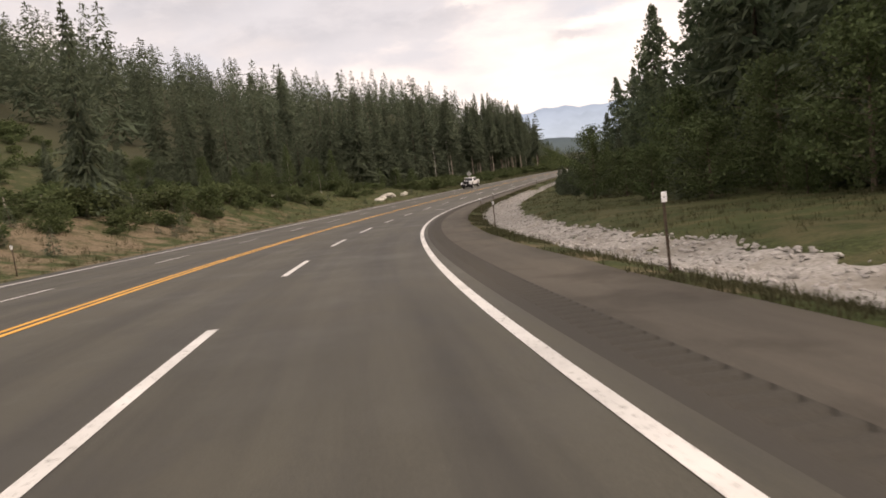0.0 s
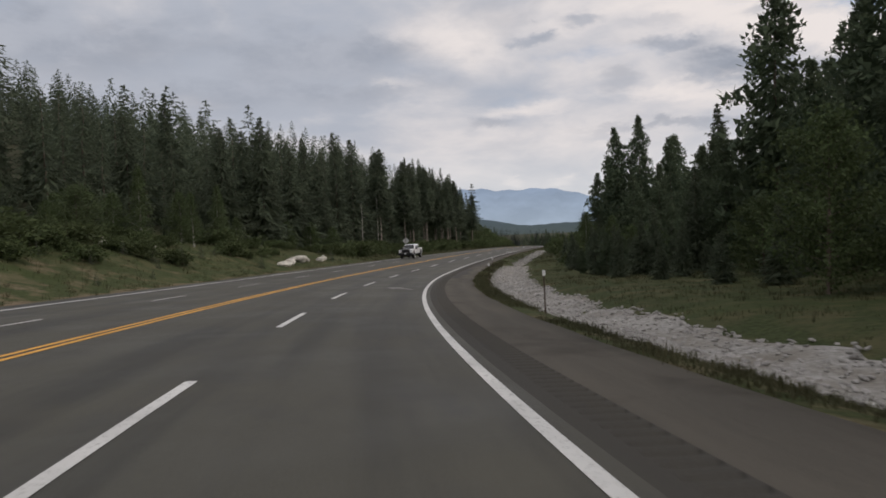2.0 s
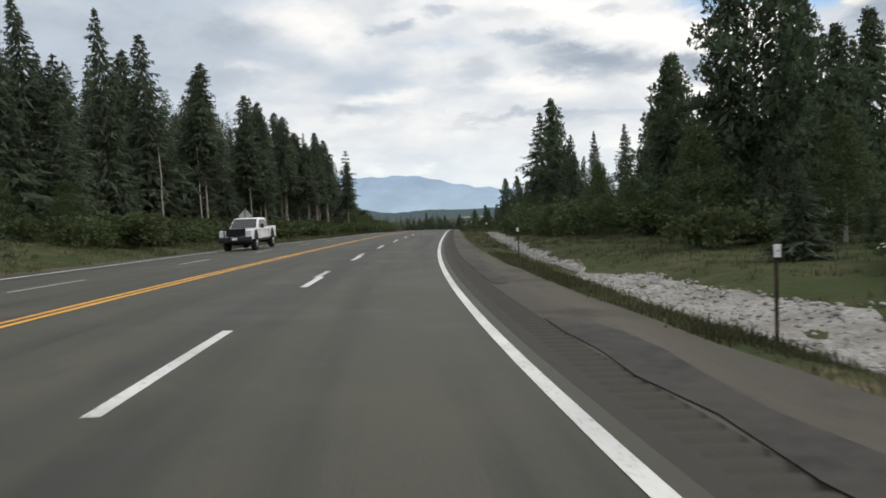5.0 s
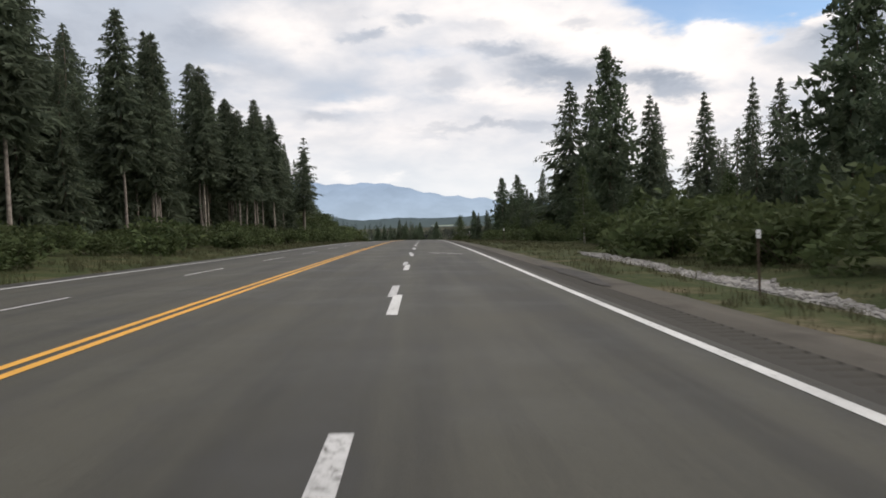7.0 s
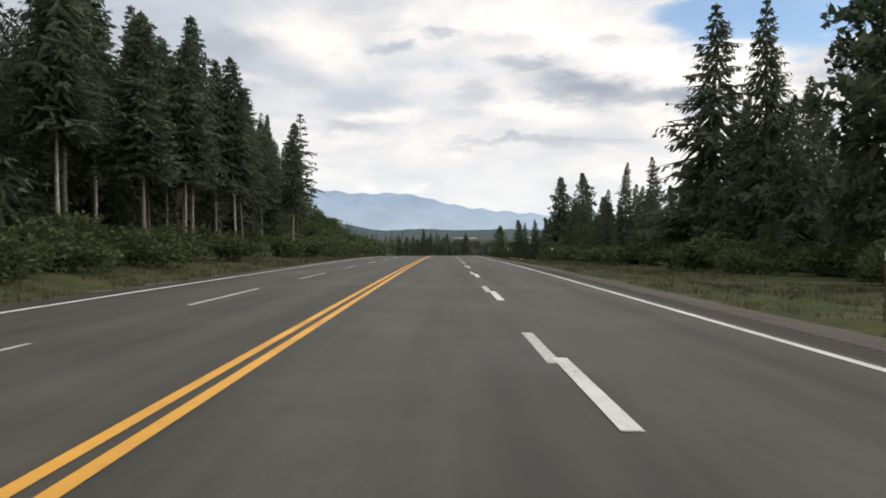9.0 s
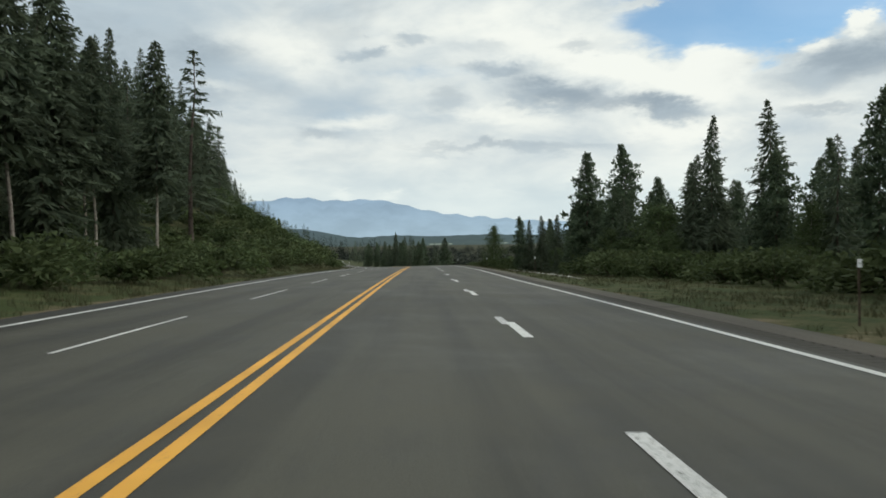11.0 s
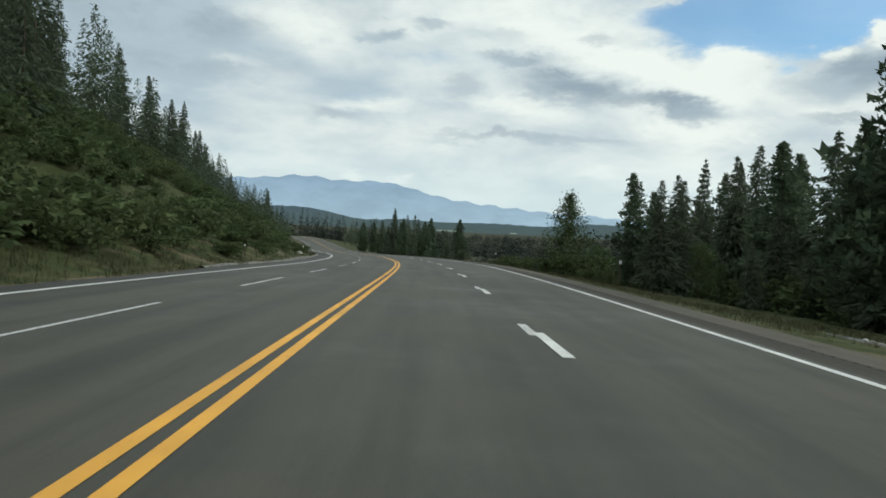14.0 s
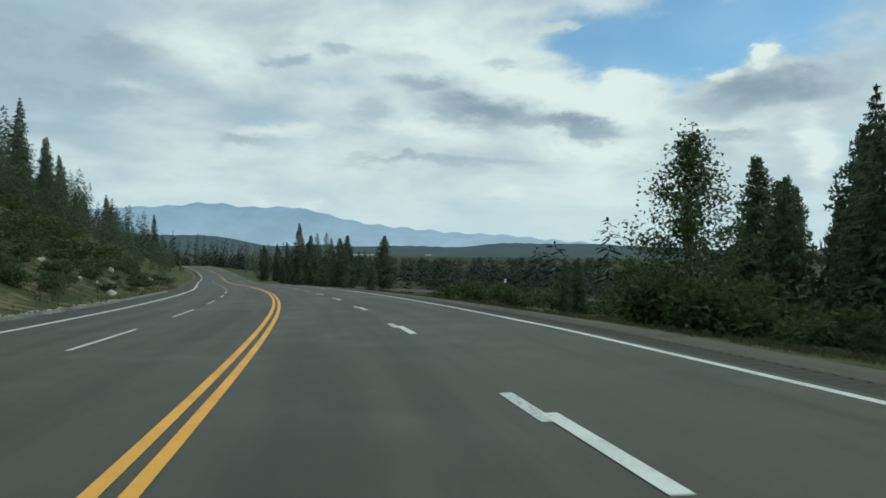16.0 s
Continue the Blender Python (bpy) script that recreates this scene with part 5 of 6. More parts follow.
def build_ditch(name, s0, s1, o_in, o_out, label, seed, stones, parts, size):
    """A strip of river stone following the road, with loose stones on it."""
    r = random.Random(seed)
    s = np.arange(s0, s1, 0.8)
    n = 7
    wob = lambda k: 0.22 * np.sin(s * 0.61 + k) + 0.16 * np.sin(s * 1.7 + 2 * k) + 0.1 * np.sin(s * 3.9 + k)
    ends = smooth(s, s0, s0 + 6) * (1 - smooth(s, s1 - 6, s1))
    mid = (o_in + o_out) / 2
    a, b = mid + (o_in - mid + wob(seed) * 0.5) * ends, mid + (o_out - mid + wob(seed + 4)) * ends
    cols = []
    for j in range(n):
        o = a + (b - a) * j / (n - 1)
        p = land(s, o)
        p[:, 2] += 0.05 - (0.10 if j in (0, n - 1) else 0) + 0.02 * np.sin(s * 5 + j * 2)
        cols.append(p)
    base = tagged(new(name, mesh_from(name, np.stack(cols, 1).reshape(-1, 3), grid_faces(len(s), n), [GRAVEL], True)), label, "gravel", kind="structure")
    forms = []
    for i in range(5):
        me = bm_mesh("stone", stone_form(seed * 10 + i), STONE)
        c = np.empty(len(me.vertices) * 3, np.float32)
        me.vertices.foreach_get("co", c)
        forms.append((me, c.reshape(-1, 3), np.array([list(p.vertices) for p in me.polygons])))
    V, F, m = [], [], 0
    g = np.random.default_rng(seed)
    U = g.uniform(s0 + 2, s1 - 2, stones)
    fa, fb = np.interp(U, s, a), np.interp(U, s, b)
    P = land(U, np.minimum(fa, fb) - 0.1 + g.uniform(0, 1, stones) * (np.abs(fb - fa) - 0.05))
    for i in range(stones):
        k = size * min(1.6, math.exp(r.gauss(0, 0.35)))
        p = P[i]
        p[2] += 0.05 + k * 0.15
        me, c, f = forms[r.randrange(5)]
        e = Euler((r.uniform(-0.4, 0.4), r.uniform(-0.4, 0.4), r.uniform(0, 6.28)))
        sc = (k, k * r.uniform(0.6, 1), k * r.uniform(0.6, 1))
        mat = Matrix.LocRotScale(p, e, sc)
        if i < parts:
            part("stone", me, base, m=mat)
        else:
            q = c @ np.array(mat.to_3x3()).T + np.array(mat.translation)
            V.append(q)
            F.append(f + m)
            m += len(c)
    if V:
        me = mesh_from("stones", np.concatenate(V), np.concatenate(F), [STONE])
        tagged(part("loose_stones", me, base), kind="stuff")


build_ditch("stony_ditch", -22, 118, 11.05, 14.2, "broad strip of pale river stones beside the meadow", 3, 7500, 300, 0.062)
build_ditch("gravel_strip", 116, 172, 11.6, 13.2, "narrow strip of pale stones in the grass verge", 5, 2200, 0, 0.058)
build_ditch("gravel_edge", 262, 300, 11.6, 11.95, "narrow strip of pale stones in the grass verge", 6, 260, 0, 0.06)
build_ditch("bank_gravel", 346, 378, -10.5, -10.15, "pale stones at the foot of the bank", 8, 110, 0, 0.045)


BARE = ((-22, 118, 11.0, 14.1), (116, 172, 11.8, 13.0), (262, 300, 11.65, 11.9))


def build_grass(name, label, n, s0, s1, o0, o1, h0, h1, seed, edge=None, bar=-0.7):
    r, g = random.Random(seed), np.random.default_rng(seed)
    v, f = [], []
    S_, O_ = g.uniform(s0, s1, n), g.uniform(o0, o1, n)
    if edge is not None:
        O_ = O_ + edge(S_)
    # patchy
    keep = np.sin(S_ * 0.31 + seed) + np.sin(S_ * 0.83 + O_ * 1.1) + g.normal(0, 0.5, n) > bar
    # none on the bare stones
    for a, b, lo, hi in BARE:
        keep &= ~((S_ > a) & (S_ < b) & (O_ > lo) & (O_ < hi))
    for p in land(S_[keep], O_[keep]):
        h = r.uniform(h0, h1)
        for k in range(r.randrange(6, 11)):
            a = r.uniform(0, 6.283)
            b = Vector((p[0] + r.gauss(0, 0.11), p[1] + r.gauss(0, 0.11), p[2] - 0.03))
            lean = r.uniform(0.1, 0.65) * h
            t = b + Vector((math.cos(a) * lean, math.sin(a) * lean, h * r.uniform(0.6, 1.1)))
            w = Vector((-math.sin(a), math.cos(a), 0)) * r.uniform(0.005, 0.012)
            m = b.lerp(t, 0.5) + Vector((0, 0, h * 0.14))
            j = len(v)
            v += [b - w, b + w, m + w * 0.8, m - w * 0.8, t]
            f += [(j, j + 1, j + 2, j + 3), (j + 3, j + 2, j + 4)]
    tagged(new(name, mesh_from(name, v, f, [GRASS])), label, "grass", kind="stuff")


build_grass("verge_grass", "rough green grass along the shoulder's edge", 5600, -12, 125, 0.10, 1.15, 0.06, 0.23, 1, RIGHT_EDGE, -0.2)
build_grass("verge_grass", "rough tan and green grass on the verge", 10500, 118, 400, 0.12, 9.5, 0.08, 0.30, 2, RIGHT_EDGE)
build_grass("verge_grass", "thick green grass along the shoulder's edge", 2600, 62, 125, 0.06, 1.25, 0.05, 0.24, 11, RIGHT_EDGE, -0.5)
build_grass("meadow_grass", "green meadow grass beyond the stony ditch", 6500, -10, 140, 14.2, 27, 0.08, 0.26, 3)
build_grass("bank_grass", "dry grass on the earth bank", 5200, -5, 132, -24, -9.0, 0.12, 0.4, 4)
build_grass("bank_grass", "rough grass between road and wood", 4200, 132, 330, -15, -9.0, 0.15, 0.5, 5)
build_grass("slope_grass", "rough grass on the brushy slope", 5200, 300, 440, -34, -9.6, 0.2, 0.55, 6)


def side_road():
    """A lesser road that leaves the highway beyond the crest."""
    u = np.linspace(0, 1, 60)
    s, o = 585 - 150 * u, 4 + 26 * u ** 0.9 + 40 * u ** 6
    cols, uv = [], []
    for k in (-3.4, -1.7, 0, 1.7, 3.4):
        p = land(s + k * 0.95, o + k * 0.3)
        p[:, 2] = np.maximum(p[:, 2], line(s)[2] + bank(s, np.minimum(o, 9)) - 0.1 - np.maximum(o - 9, 0) * 0.06) + 0.10
        cols.append(p)
        uv.append(np.stack([k + 0 * s, u * 150], -1))
    me = mesh_from("side_road", np.stack(cols, 1).reshape(-1, 3), grid_faces(len(s), 5), [SHOULDER], True)
    add_uv(me, np.stack(uv, 1).reshape(-1, 2))
    tagged(new("side_road", me), "pale paved side road leaving the highway", "road", kind="structure")


side_road()


# ---------------------------------------------------------------- markers, sign, fence, boulders
def delineator(s, o, lean=0.0):
    p = land(s, o)
    th = float(line(s)[3])
    e = empty("marker_post", "slim rusty steel marker post with a white reflector", "marker post", "marker posts along the highway")
    # flanged channel post
    bm = box(0.036, 0.010, 1.60, 0.003, (0, 0, 0.56))
    for sx in (-1, 1):
        b2 = box(0.007, 0.022, 1.60, 0.002, (sx * 0.019, -0.013, 0.56))
        me = bpy.data.meshes.new("t")
        b2.to_mesh(me)
        b2.free()
        bm.from_mesh(me)
        bpy.data.meshes.remove(me)
    part("post", bm_mesh("post", bm, STEEL_POST), e)
    r = part("reflector", bm_mesh("reflector", box(0.095, 0.010, 0.17, 0.004, (0, -0.045, 1.27)), REFLECTOR), e, "white reflector plate")
    part("bolt", bm_mesh("bolt", box(0.02, 0.012, 0.02, 0.004, (0, -0.053, 1.27)), STEEL_POST), r)
    e.matrix_basis = Matrix.Translation(p) @ Euler((0, lean, th)).to_matrix().to_4x4()


rng = random.Random(3)
for s in (6.0, 30.3, 53.6, 77.4, 100.5, 124.0, 148.2, 190.3, 232.9, 273.8, 314.6, 356.0):
    delineator(s, 10.6 + 0.25 * (s > 20) - 0.2 * (s > 180), rng.uniform(-0.03, 0.03))
for s, o in ((330.4, -10.3), (371.0, -10.6), (26.0, -10.2)):
    delineator(s, o, rng.uniform(-0.04, 0.04))


def warning_sign(s, o, up):
    p = land(s, o)
    th = float(line(s)[3])
    e = empty("road_sign", "diamond road sign seen from its bare metal back", "road sign")
    h = up + 0.75
    part("post", bm_mesh("post", box(0.10, 0.09, h + 0.4, 0.006, (0, 0.0, (h + 0.4) / 2 - 0.4)), WOOD_POST), e)
    bm = box(0.92, 0.006, 0.92, 0.002, (0, 0.052, up), (0, 45, 0))
    panel = part("panel", bm_mesh("panel", bm, SIGN_BACK), e, "bare aluminium sign panel")
    for dz in (-0.3, 0.3):
        part("bracket", bm_mesh("bracket", box(0.34, 0.02, 0.05, 0.004, (0, 0.038, up + dz)), SIGN_BACK), panel)
    e.matrix_basis = Matrix.Translation(p) @ Euler((0, 0.03, th)).to_matrix().to_4x4()


warning_sign(158.6, -11.4, 2.75)


def dead_trunk(s, o, h):
    """A slim bare trunk with a few broken stubs."""
    e = empty("dead_tree", "slim dead pale grey tree without bark at the wood's edge", "tree")
    v, f = tube([(0.02 * i * math.sin(i * 1.9), 0.02 * i * math.cos(i), h * i / 6) for i in range(7)], [0.10, 0.09, 0.08, 0.07, 0.06, 0.045, 0.02], 7)
    part("trunk", mesh_from("trunk", v, f, [BARK_PALE], True), e)
    r = random.Random(12)
    for i in range(9):
        z = h * (0.35 + 0.06 * i)
        v, f = tube([(0, 0, 0), (0, 0, 0.25), (0.02, 0, r.uniform(0.4, 0.9))], [0.025, 0.018, 0.006], 5)
        part("stub", mesh_from("stub", v, f, [BARK_PALE], True), e, m=pose(0.06 * i / 9, 0.02, z, 70, 0, i * 137))
    p = land(s, o)
    e.matrix_basis = Matrix.Translation(Vector(p) - Vector((0, 0, 0.2)))


dead_trunk(180.5, -23.2, 11.5)
dead_trunk(163.5, -21.0, 9.5)


def asphalt_kerb(s0, s1):
    """A low rolled asphalt kerb along the edge below the cut slope."""
    s = np.arange(s0, s1, 1.0)
    cols = []
    for o, up in ((-9.3, -0.06), (-9.36, 0.05), (-9.44, 0.11), (-9.58, 0.12), (-9.7, 0.06), (-9.9, -0.1)):
        cols.append(on_road(s, o + 0.04 * np.sin(s * 0.21), up * (0.6 + 0.4 * smooth(s, s0, s0 + 5)) + 0.015 * np.sin(s * 0.9)))
    me = mesh_from("kerb", np.stack(cols, 1).reshape(-1, 3), grid_faces(len(s), 6), [KERB], True)
    tagged(new("kerb", me), "low worn grey asphalt kerb below the cut slope", "kerb", kind="structure")


KERB = two("worn_asphalt_kerb", (0.10, 0.095, 0.082), (0.22, 0.21, 0.185), 3, 0.92, bumps=(14, 0.5, 0.02), c=(0.07, 0.065, 0.055), scale2=0.6)
asphalt_kerb(318, 402)


def boulder(s, o, sx, sy, sz, seed):
    r = random.Random(seed)
    bm = bmesh.new()
    bmesh.ops.create_icosphere(bm, subdivisions=3, radius=1.0)
    off = Vector((r.uniform(0, 50), r.uniform(0, 50), 0))
    for v in bm.verts:
        n = noise.fractal(v.co * 1.2 + off, 1.0, 2.0, 4)
        v.co *= 1 + 0.28 * n
        # broken faces
        v.co.x, v.co.y, v.co.z = v.co.x * sx / 2, v.co.y * sy / 2, v.co.z * sz / 2
    ob = tagged(new("boulder", bm_mesh("boulder", bm, BOULDER)), "pale weathered boulder lying in the roadside grass", "boulder", "roadside boulders")
    p = land(s, o)
    ob.matrix_basis = pose(p[0], p[1], p[2] + sz * 0.28, r.uniform(-12, 12), r.uniform(-12, 12), r.uniform(0, 360))


for i, (s, o, x, y, z) in enumerate(((85.1, -28.6, 1.6, 1.4, 1.8), (99, -27.4, 3.0, 1.6, 1.2), (101.5, -27.0, 1.5, 1.2, 0.8), (106.5, -11.7, 1.9, 1.2, 0.6), (109.5, -12.3, 1.8, 1.2, 0.7), (112.5, -12.5, 2.0, 1.4, 0.95), (115.2, -12.7, 1.3, 1.0, 0.7),
                                     (119, -12.2, 1.1, 0.9, 0.7), (121.2, -12.6, 1.0, 0.8, 0.7), (95, -22, 0.9, 0.8, 0.6), (92, -18, 0.6, 0.5, 0.4), (88, -20, 0.8, 0.6, 0.5), (106.6, 21.5, 1.0, 0.8, 0.6), (108.2, 21.9, 0.8, 0.7, 0.5), (110, 21.2, 1.1, 0.7, 0.5), (116.6, 20.3, 0.9, 0.7, 0.5), (113, 20.8, 0.7, 0.6, 0.5), (383, -18.5, 1.8, 1.0, 0.7), (385.5, -16.2, 1.1, 0.9, 0.7), (384.5, -17.2, 0.7, 0.6, 0.5), (411.5, -16.2, 0.9, 0.8, 0.7), (381, -11.6, 0.8, 0.6, 0.5), (385, -14.6, 0.6, 0.5, 0.4), (440, -16.5, 1.0, 0.8, 0.8), (442, -13.8, 1.2, 0.8, 0.5))):
    boulder(s, o, x, y, z, 40 + i)


def fence():
    e = empty("wire_fence", "old roadside fence of pale wooden posts and wire", "fence")
    pts = []
    r = random.Random(5)
    for i in range(11):
        s, o = 38 + i * 3.6, -23.6 + i * 0.35
        p = land(s, o)
        pts.append(p)
        v, f = tube([(0, 0, -0.4), (0.01, 0, 0.5), (r.uniform(-0.04, 0.04), 0.01, 1.45)], [0.07, 0.065, 0.06], 7)
        part("post", mesh_from("post", v, f, [WOOD_POST], True), e, m=Matrix.Translation(p))
    for h in (0.45, 0.85, 1.2):
        for a, b in zip(pts[:-1], pts[1:]):
            a, b = Vector(a) + Vector((0, 0, h)), Vector(b) + Vector((0, 0, h))
            m = a.lerp(b, 0.5) - Vector((0, 0, 0.03))
            v, f = tube([(0, 0, 0)], [0.006], 3)
            q = [Vector((0, 0, 0.006)), Vector((0.005, 0, -0.004)), Vector((-0.005, 0, -0.004))]
            vv = [c + k for c in (a, m, b) for k in q]
            ff = [(i * 3 + k, i * 3 + (k + 1) % 3, i * 3 + 3 + (k + 1) % 3, i * 3 + 3 + k) for i in range(2) for k in range(3)]
            part("wire", mesh_from("wire", vv, ff, [STEEL_POST]), e)


fence()


def log(s, o, ln, rad, turn, seed):
    r = random.Random(seed)
    v, f = tube([(0.03 * math.sin(i * 2.1), 0.02 * math.cos(i * 1.7), ln * (i / 5 - 0.5)) for i in range(6)], [rad * r.uniform(0.8, 1.1) * (1 - 0.08 * i) for i in range(6)], 8)
    f.append(tuple(range(7, -1, -1)))
    ob = tagged(new("fallen_log", mesh_from("fallen_log", v, f, [BARK_PALE], True)), "pale barkless log lying in the grass", "log")
    p = land(s, o)
    ob.matrix_basis = pose(p[0], p[1], p[2] + rad * 0.8, 88, 0, turn)


log(105.6, 20.6, 1.7, 0.09, 60, 1)
log(93, -25.5, 5.0, 0.12, 100, 2)
log(437, -12.6, 4.5, 0.14, 15, 3)


# ---------------------------------------------------------------- pickup
CAR_WHITE = two("white_car_paint", (0.74, 0.74, 0.73), (0.80, 0.80, 0.79), 1.5, 0.25, spec=0.6)
CAR_BLACK = two("black_steel", (0.012, 0.012, 0.013), (0.025, 0.025, 0.026), 4, 0.45)
CAR_GLASS = two("dark_glass", (0.010, 0.012, 0.013), (0.020, 0.022, 0.024), 2, 0.08, spec=0.8)
RUBBER = two("tyre_rubber", (0.014, 0.014, 0.014), (0.030, 0.029, 0.028), 8, 0.9, bumps=(30, 0.3, 0.01))
ALLOY = two("dull_alloy", (0.38, 0.38, 0.38), (0.55, 0.55, 0.55), 5, 0.35, metal=0.9)
LAMP = two("lamp_lens", (0.55, 0.56, 0.57), (0.72, 0.73, 0.74), 4, 0.12, spec=0.7)
RED = two("red_lens", (0.30, 0.012, 0.010), (0.40, 0.020, 0.015), 4, 0.2, spec=0.6)


def slab(profile, y0, y1, bevel):
    """A side outline in x, z given width from y0 to y1, with rounded edges."""
    bm = bmesh.new()
    a = [bm.verts.new((x, y0, z)) for x, z in profile]
    b = [bm.verts.new((x, y1, z)) for x, z in profile]
    n = len(profile)
    bm.faces.new(a)
    bm.faces.new(b[::-1])
    for i in range(n):
        bm.faces.new((a[i], b[i], b[(i + 1) % n], a[(i + 1) % n]))
    bmesh.ops.recalc_face_normals(bm, faces=bm.faces)
    if bevel:
        bmesh.ops.bevel(bm, geom=bm.edges[:], offset=bevel, segments=2, affect="EDGES", profile=0.6, clamp_overlap=True)
    return bm


def arch(cx, cz, r, n=8):
    return [(cx + r * math.cos(math.pi * i / n), cz + r * math.sin(math.pi * i / n)) for i in range(n + 1)]


def pickup(s, o):
    t = empty("pickup_truck", "white crew-cab pickup with a black front guard on the highway", "pickup truck")
    fx, rx, wz, wr = 1.98, -2.0, 0.43, 0.43
    low = 0.72
    # lower body with wheel arches
    prof = [(3.02, low)] + arch(fx, low, 0.56)[0:] + arch(rx, low, 0.56)[0:] + [(-2.92, low), (-2.94, 1.42), (-1.12, 1.42), (-1.10, 1.36), (1.25, 1.36), (2.95, 1.30), (3.05, 1.10)]
    body = part("body", bm_mesh("body", slab(prof, -0.98, 0.98, 0.03), CAR_WHITE, True), t)
    # cabin
    cab = slab([(-1.10, 1.36), (-1.02, 1.98), (0.25, 2.03), (0.62, 1.98), (1.32, 1.36)], -0.90, 0.90, 0.05)
    for v in cab.verts:
        k = max(0, (v.co.z - 1.36) / 0.65)
        v.co.y *= 1 - 0.14 * k
    part("cab", bm_mesh("cab", cab, CAR_WHITE, True), t)
    ws = bmesh.new()
    q = [ws.verts.new(p) for p in ((1.315, -0.80, 1.42), (1.315, 0.80, 1.42), (0.70, 0.70, 1.93), (0.70, -0.70, 1.93))]
    ws.faces.new(q)
    e = bmesh.ops.extrude_face_region(ws, geom=ws.faces[:])
    bmesh.ops.translate(ws, verts=[v for v in e["geom"] if isinstance(v, bmesh.types.BMVert)], vec=(0.03, 0, 0.03))
    part("windscreen", bm_mesh("windscreen", ws, CAR_GLASS), t, "dark windscreen")
    for sy in (-1, 1):
        for x0, x1, x2, x3 in ((0.22, 1.05, 0.62, 0.22), (-0.92, 0.14, 0.14, -0.86)):
            bm = bmesh.new()
            ys, yt = 0.905 * sy, 0.80 * sy
            q = [bm.verts.new(p) for p in ((x0, ys, 1.43), (x1, ys, 1.43), (x2, yt, 1.88), (x3, yt, 1.88))]
            bm.faces.new(q)
            e = bmesh.ops.extrude_face_region(bm, geom=bm.faces[:])
            bmesh.ops.translate(bm, verts=[v for v in e["geom"] if isinstance(v, bmesh.types.BMVert)], vec=(0, 0.015 * sy, 0.004))
            part("side_window", bm_mesh("side_window", bm, CAR_GLASS), t, "dark side window")
        for x in (0.12, -0.72):
            part("door_handle", bm_mesh("door_handle", box(0.16, 0.03, 0.04, 0.008, (x, 0.995 * sy, 1.20)), CAR_BLACK), t, "black door handle")
        for x in (1.14, 0.20, -0.96):
            part("door_seam", bm_mesh("door_seam", box(0.012, 0.006, 0.56, 0.0, (x, 0.983 * sy, 1.06)), CAR_BLACK), t)
        m = part("wing_mirror", bm_mesh("wing_mirror", box(0.14, 0.20, 0.28, 0.03, (0.98, 1.10 * sy, 1.50)), CAR_BLACK, True), t, "black wing mirror")
        part("mirror_arm", bm_mesh("mirror_arm", box(0.05, 0.14, 0.05, 0.01, (0.98, 0.97 * sy, 1.44)), CAR_BLACK), m)
        part("headlight", bm_mesh("headlight", box(0.10, 0.42, 0.24, 0.02, (3.00, 0.74 * sy, 1.16)), LAMP), t, "clear headlight")
        part("tail_light", bm_mesh("tail_light", box(0.06, 0.14, 0.42, 0.02, (-2.93, 0.90 * sy, 1.14)), RED), t, "red tail light")
        part("sill", bm_mesh("sill", box(2.7, 0.12, 0.10, 0.02, (0.0, 0.90 * sy, 0.66)), CAR_BLACK), t)
        for x in (fx, rx):
            bm = bmesh.new()
            bmesh.ops.create_cone(bm, cap_ends=True, segments=28, radius1=wr, radius2=wr, depth=0.30)
            bmesh.ops.bevel(bm, geom=[ed for ed in bm.edges if abs(ed.verts[0].co.z - ed.verts[1].co.z) < 1e-4], offset=0.05, segments=2, affect="EDGES")
            bmesh.ops.rotate(bm, verts=bm.verts, matrix=Matrix.Rotation(math.pi / 2, 3, "X"))
            bmesh.ops.translate(bm, verts=bm.verts, vec=(x, 0.85 * sy, wz))
            w = part("wheel", bm_mesh("tyre", bm, RUBBER), t, "chunky black tyre")
            bm = bmesh.new()
            bmesh.ops.create_cone(bm, cap_ends=True, segments=20, radius1=0.245, radius2=0.20, depth=0.06)
            bmesh.ops.rotate(bm, verts=bm.verts, matrix=Matrix.Rotation(-math.pi / 2 * sy, 3, "X"))
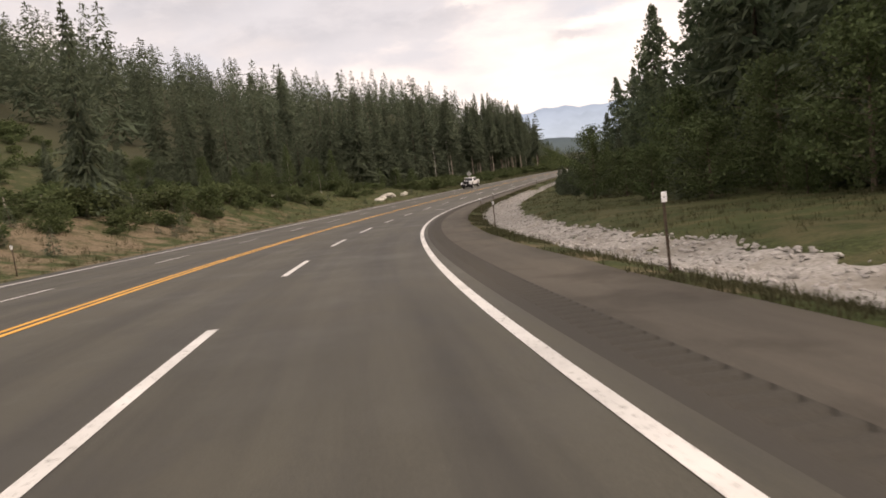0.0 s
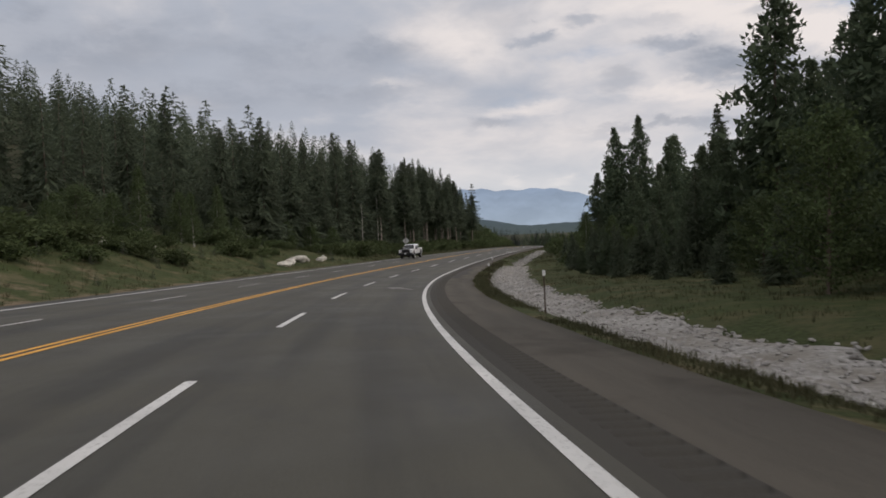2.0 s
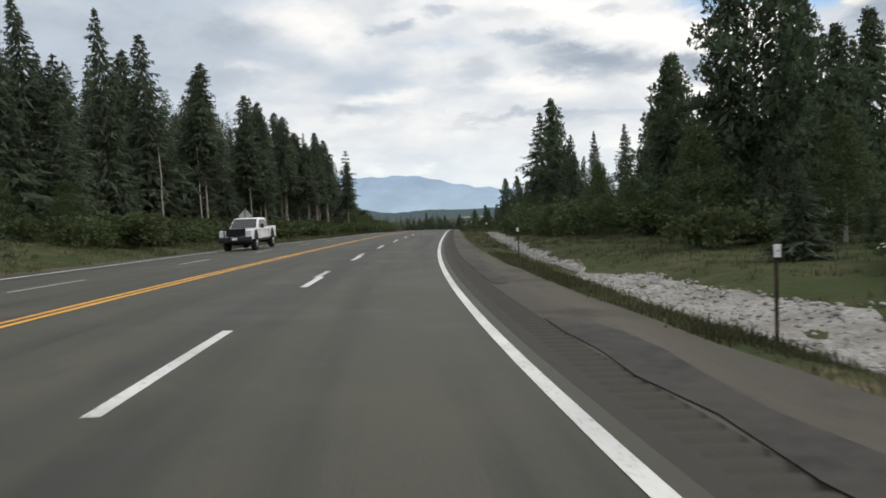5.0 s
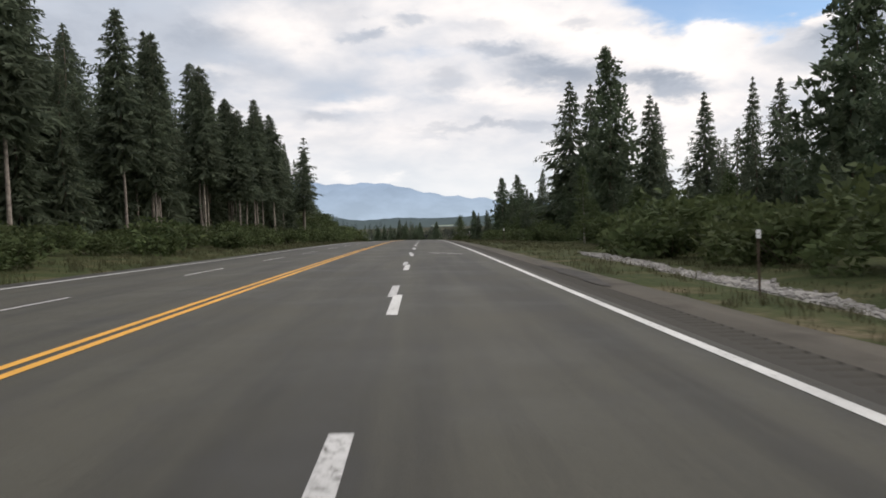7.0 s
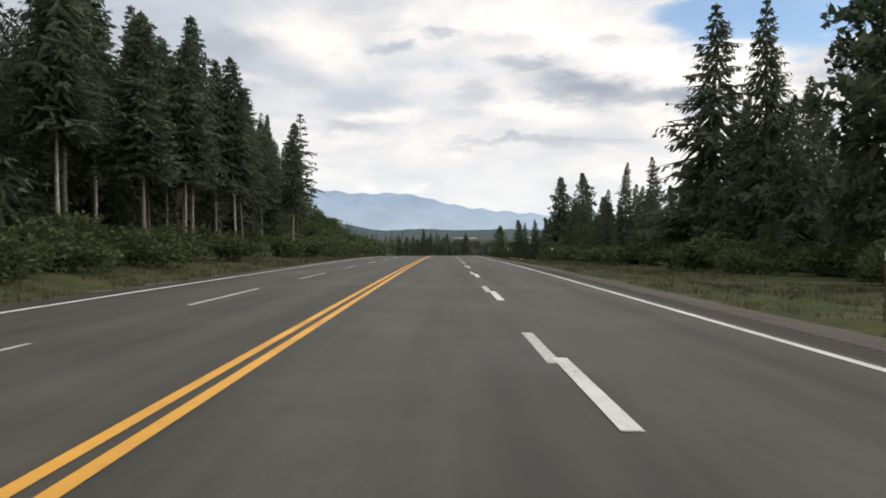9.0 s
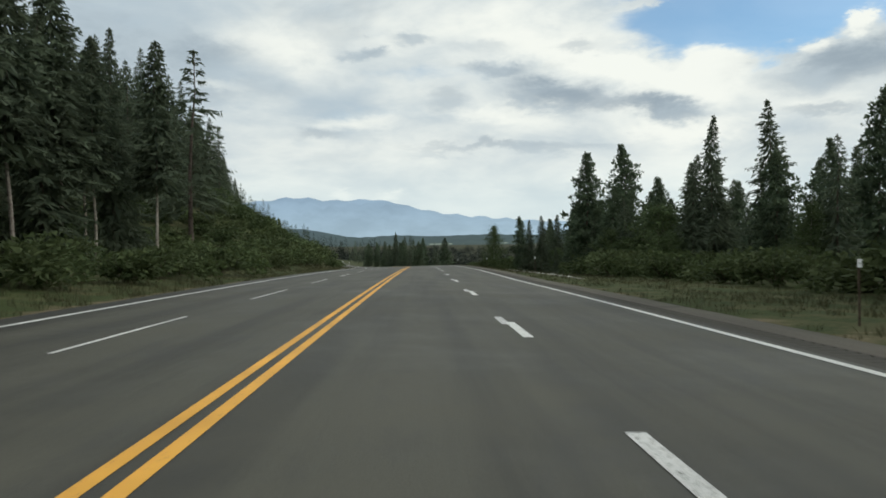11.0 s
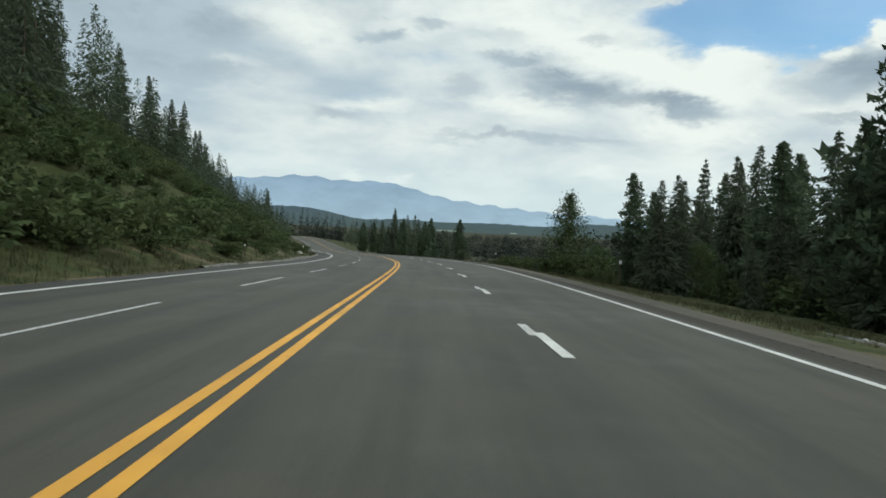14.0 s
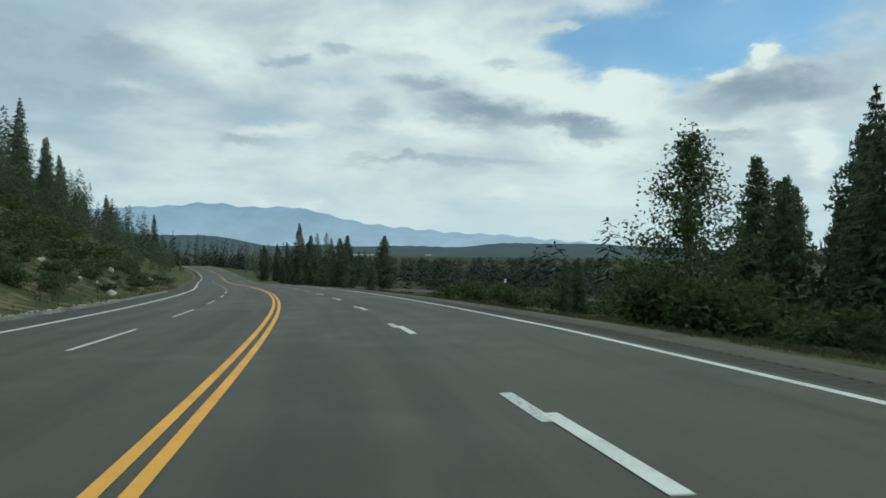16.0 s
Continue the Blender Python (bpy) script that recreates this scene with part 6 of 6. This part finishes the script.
            bmesh.ops.translate(bm, verts=bm.verts, vec=(x, 1.005 * sy, wz))
            rim = part("rim", bm_mesh("rim", bm, ALLOY), w, "dull alloy rim")
            part("hub", bm_mesh("hub", box(0.12, 0.05, 0.12, 0.02, (x, 1.04 * sy, wz)), CAR_BLACK), rim)
            part("wheel_well", bm_mesh("wheel_well", slab(arch(x, low - 0.02, 0.54), 0.55 * sy, 0.962 * sy, 0.0), CAR_BLACK), t)
    # black guard over grille and bumper
    part("grille", bm_mesh("grille", box(0.08, 1.10, 0.40, 0.02, (3.03, 0, 1.14)), CAR_BLACK), t, "black grille")
    part("front_bumper", bm_mesh("front_bumper", box(0.26, 2.02, 0.34, 0.05, (3.14, 0, 0.74)), CAR_BLACK, True), t, "black front bumper")
    g = part("front_guard", bm_mesh("front_guard", box(0.08, 1.36, 0.10, 0.03, (3.24, 0, 1.36)), CAR_BLACK), t, "black grille guard")
    for y in (-0.62, -0.3, 0.0, 0.3, 0.62):
        part("guard_bar", bm_mesh("guard_bar", box(0.06, 0.07, 0.62, 0.02, (3.24, y, 1.08)), CAR_BLACK), g)
    part("number_plate", bm_mesh("number_plate", box(0.02, 0.31, 0.15, 0.004, (3.29, 0.0, 0.80)), REFLECTOR), t, "pale blank number plate")
    part("rear_bumper", bm_mesh("rear_bumper", box(0.18, 1.9, 0.22, 0.03, (-3.0, 0, 0.70)), ALLOY), t, "metal rear bumper")
    part("chassis", bm_mesh("chassis", box(5.4, 0.95, 0.26, 0.03, (0, 0, 0.60)), CAR_BLACK), t)
    part("bed_floor", bm_mesh("bed_floor", box(1.70, 1.70, 0.02, 0.0, (-2.03, 0, 1.435)), CAR_BLACK), t, "dark open load bed")
    for x in (fx, rx):
        part("axle", bm_mesh("axle", box(0.12, 1.5, 0.14, 0.03, (x, 0, wz)), CAR_BLACK), t)
    p = on_road(np.array(s), np.array(o))
    th = float(line(s)[3])
    t.matrix_basis = pose(p[0], p[1], p[2] + 0.0, 0, 0, math.degrees(th) - 90) @ Matrix.Scale(1.06, 4)


pickup(140.45, -5.75)
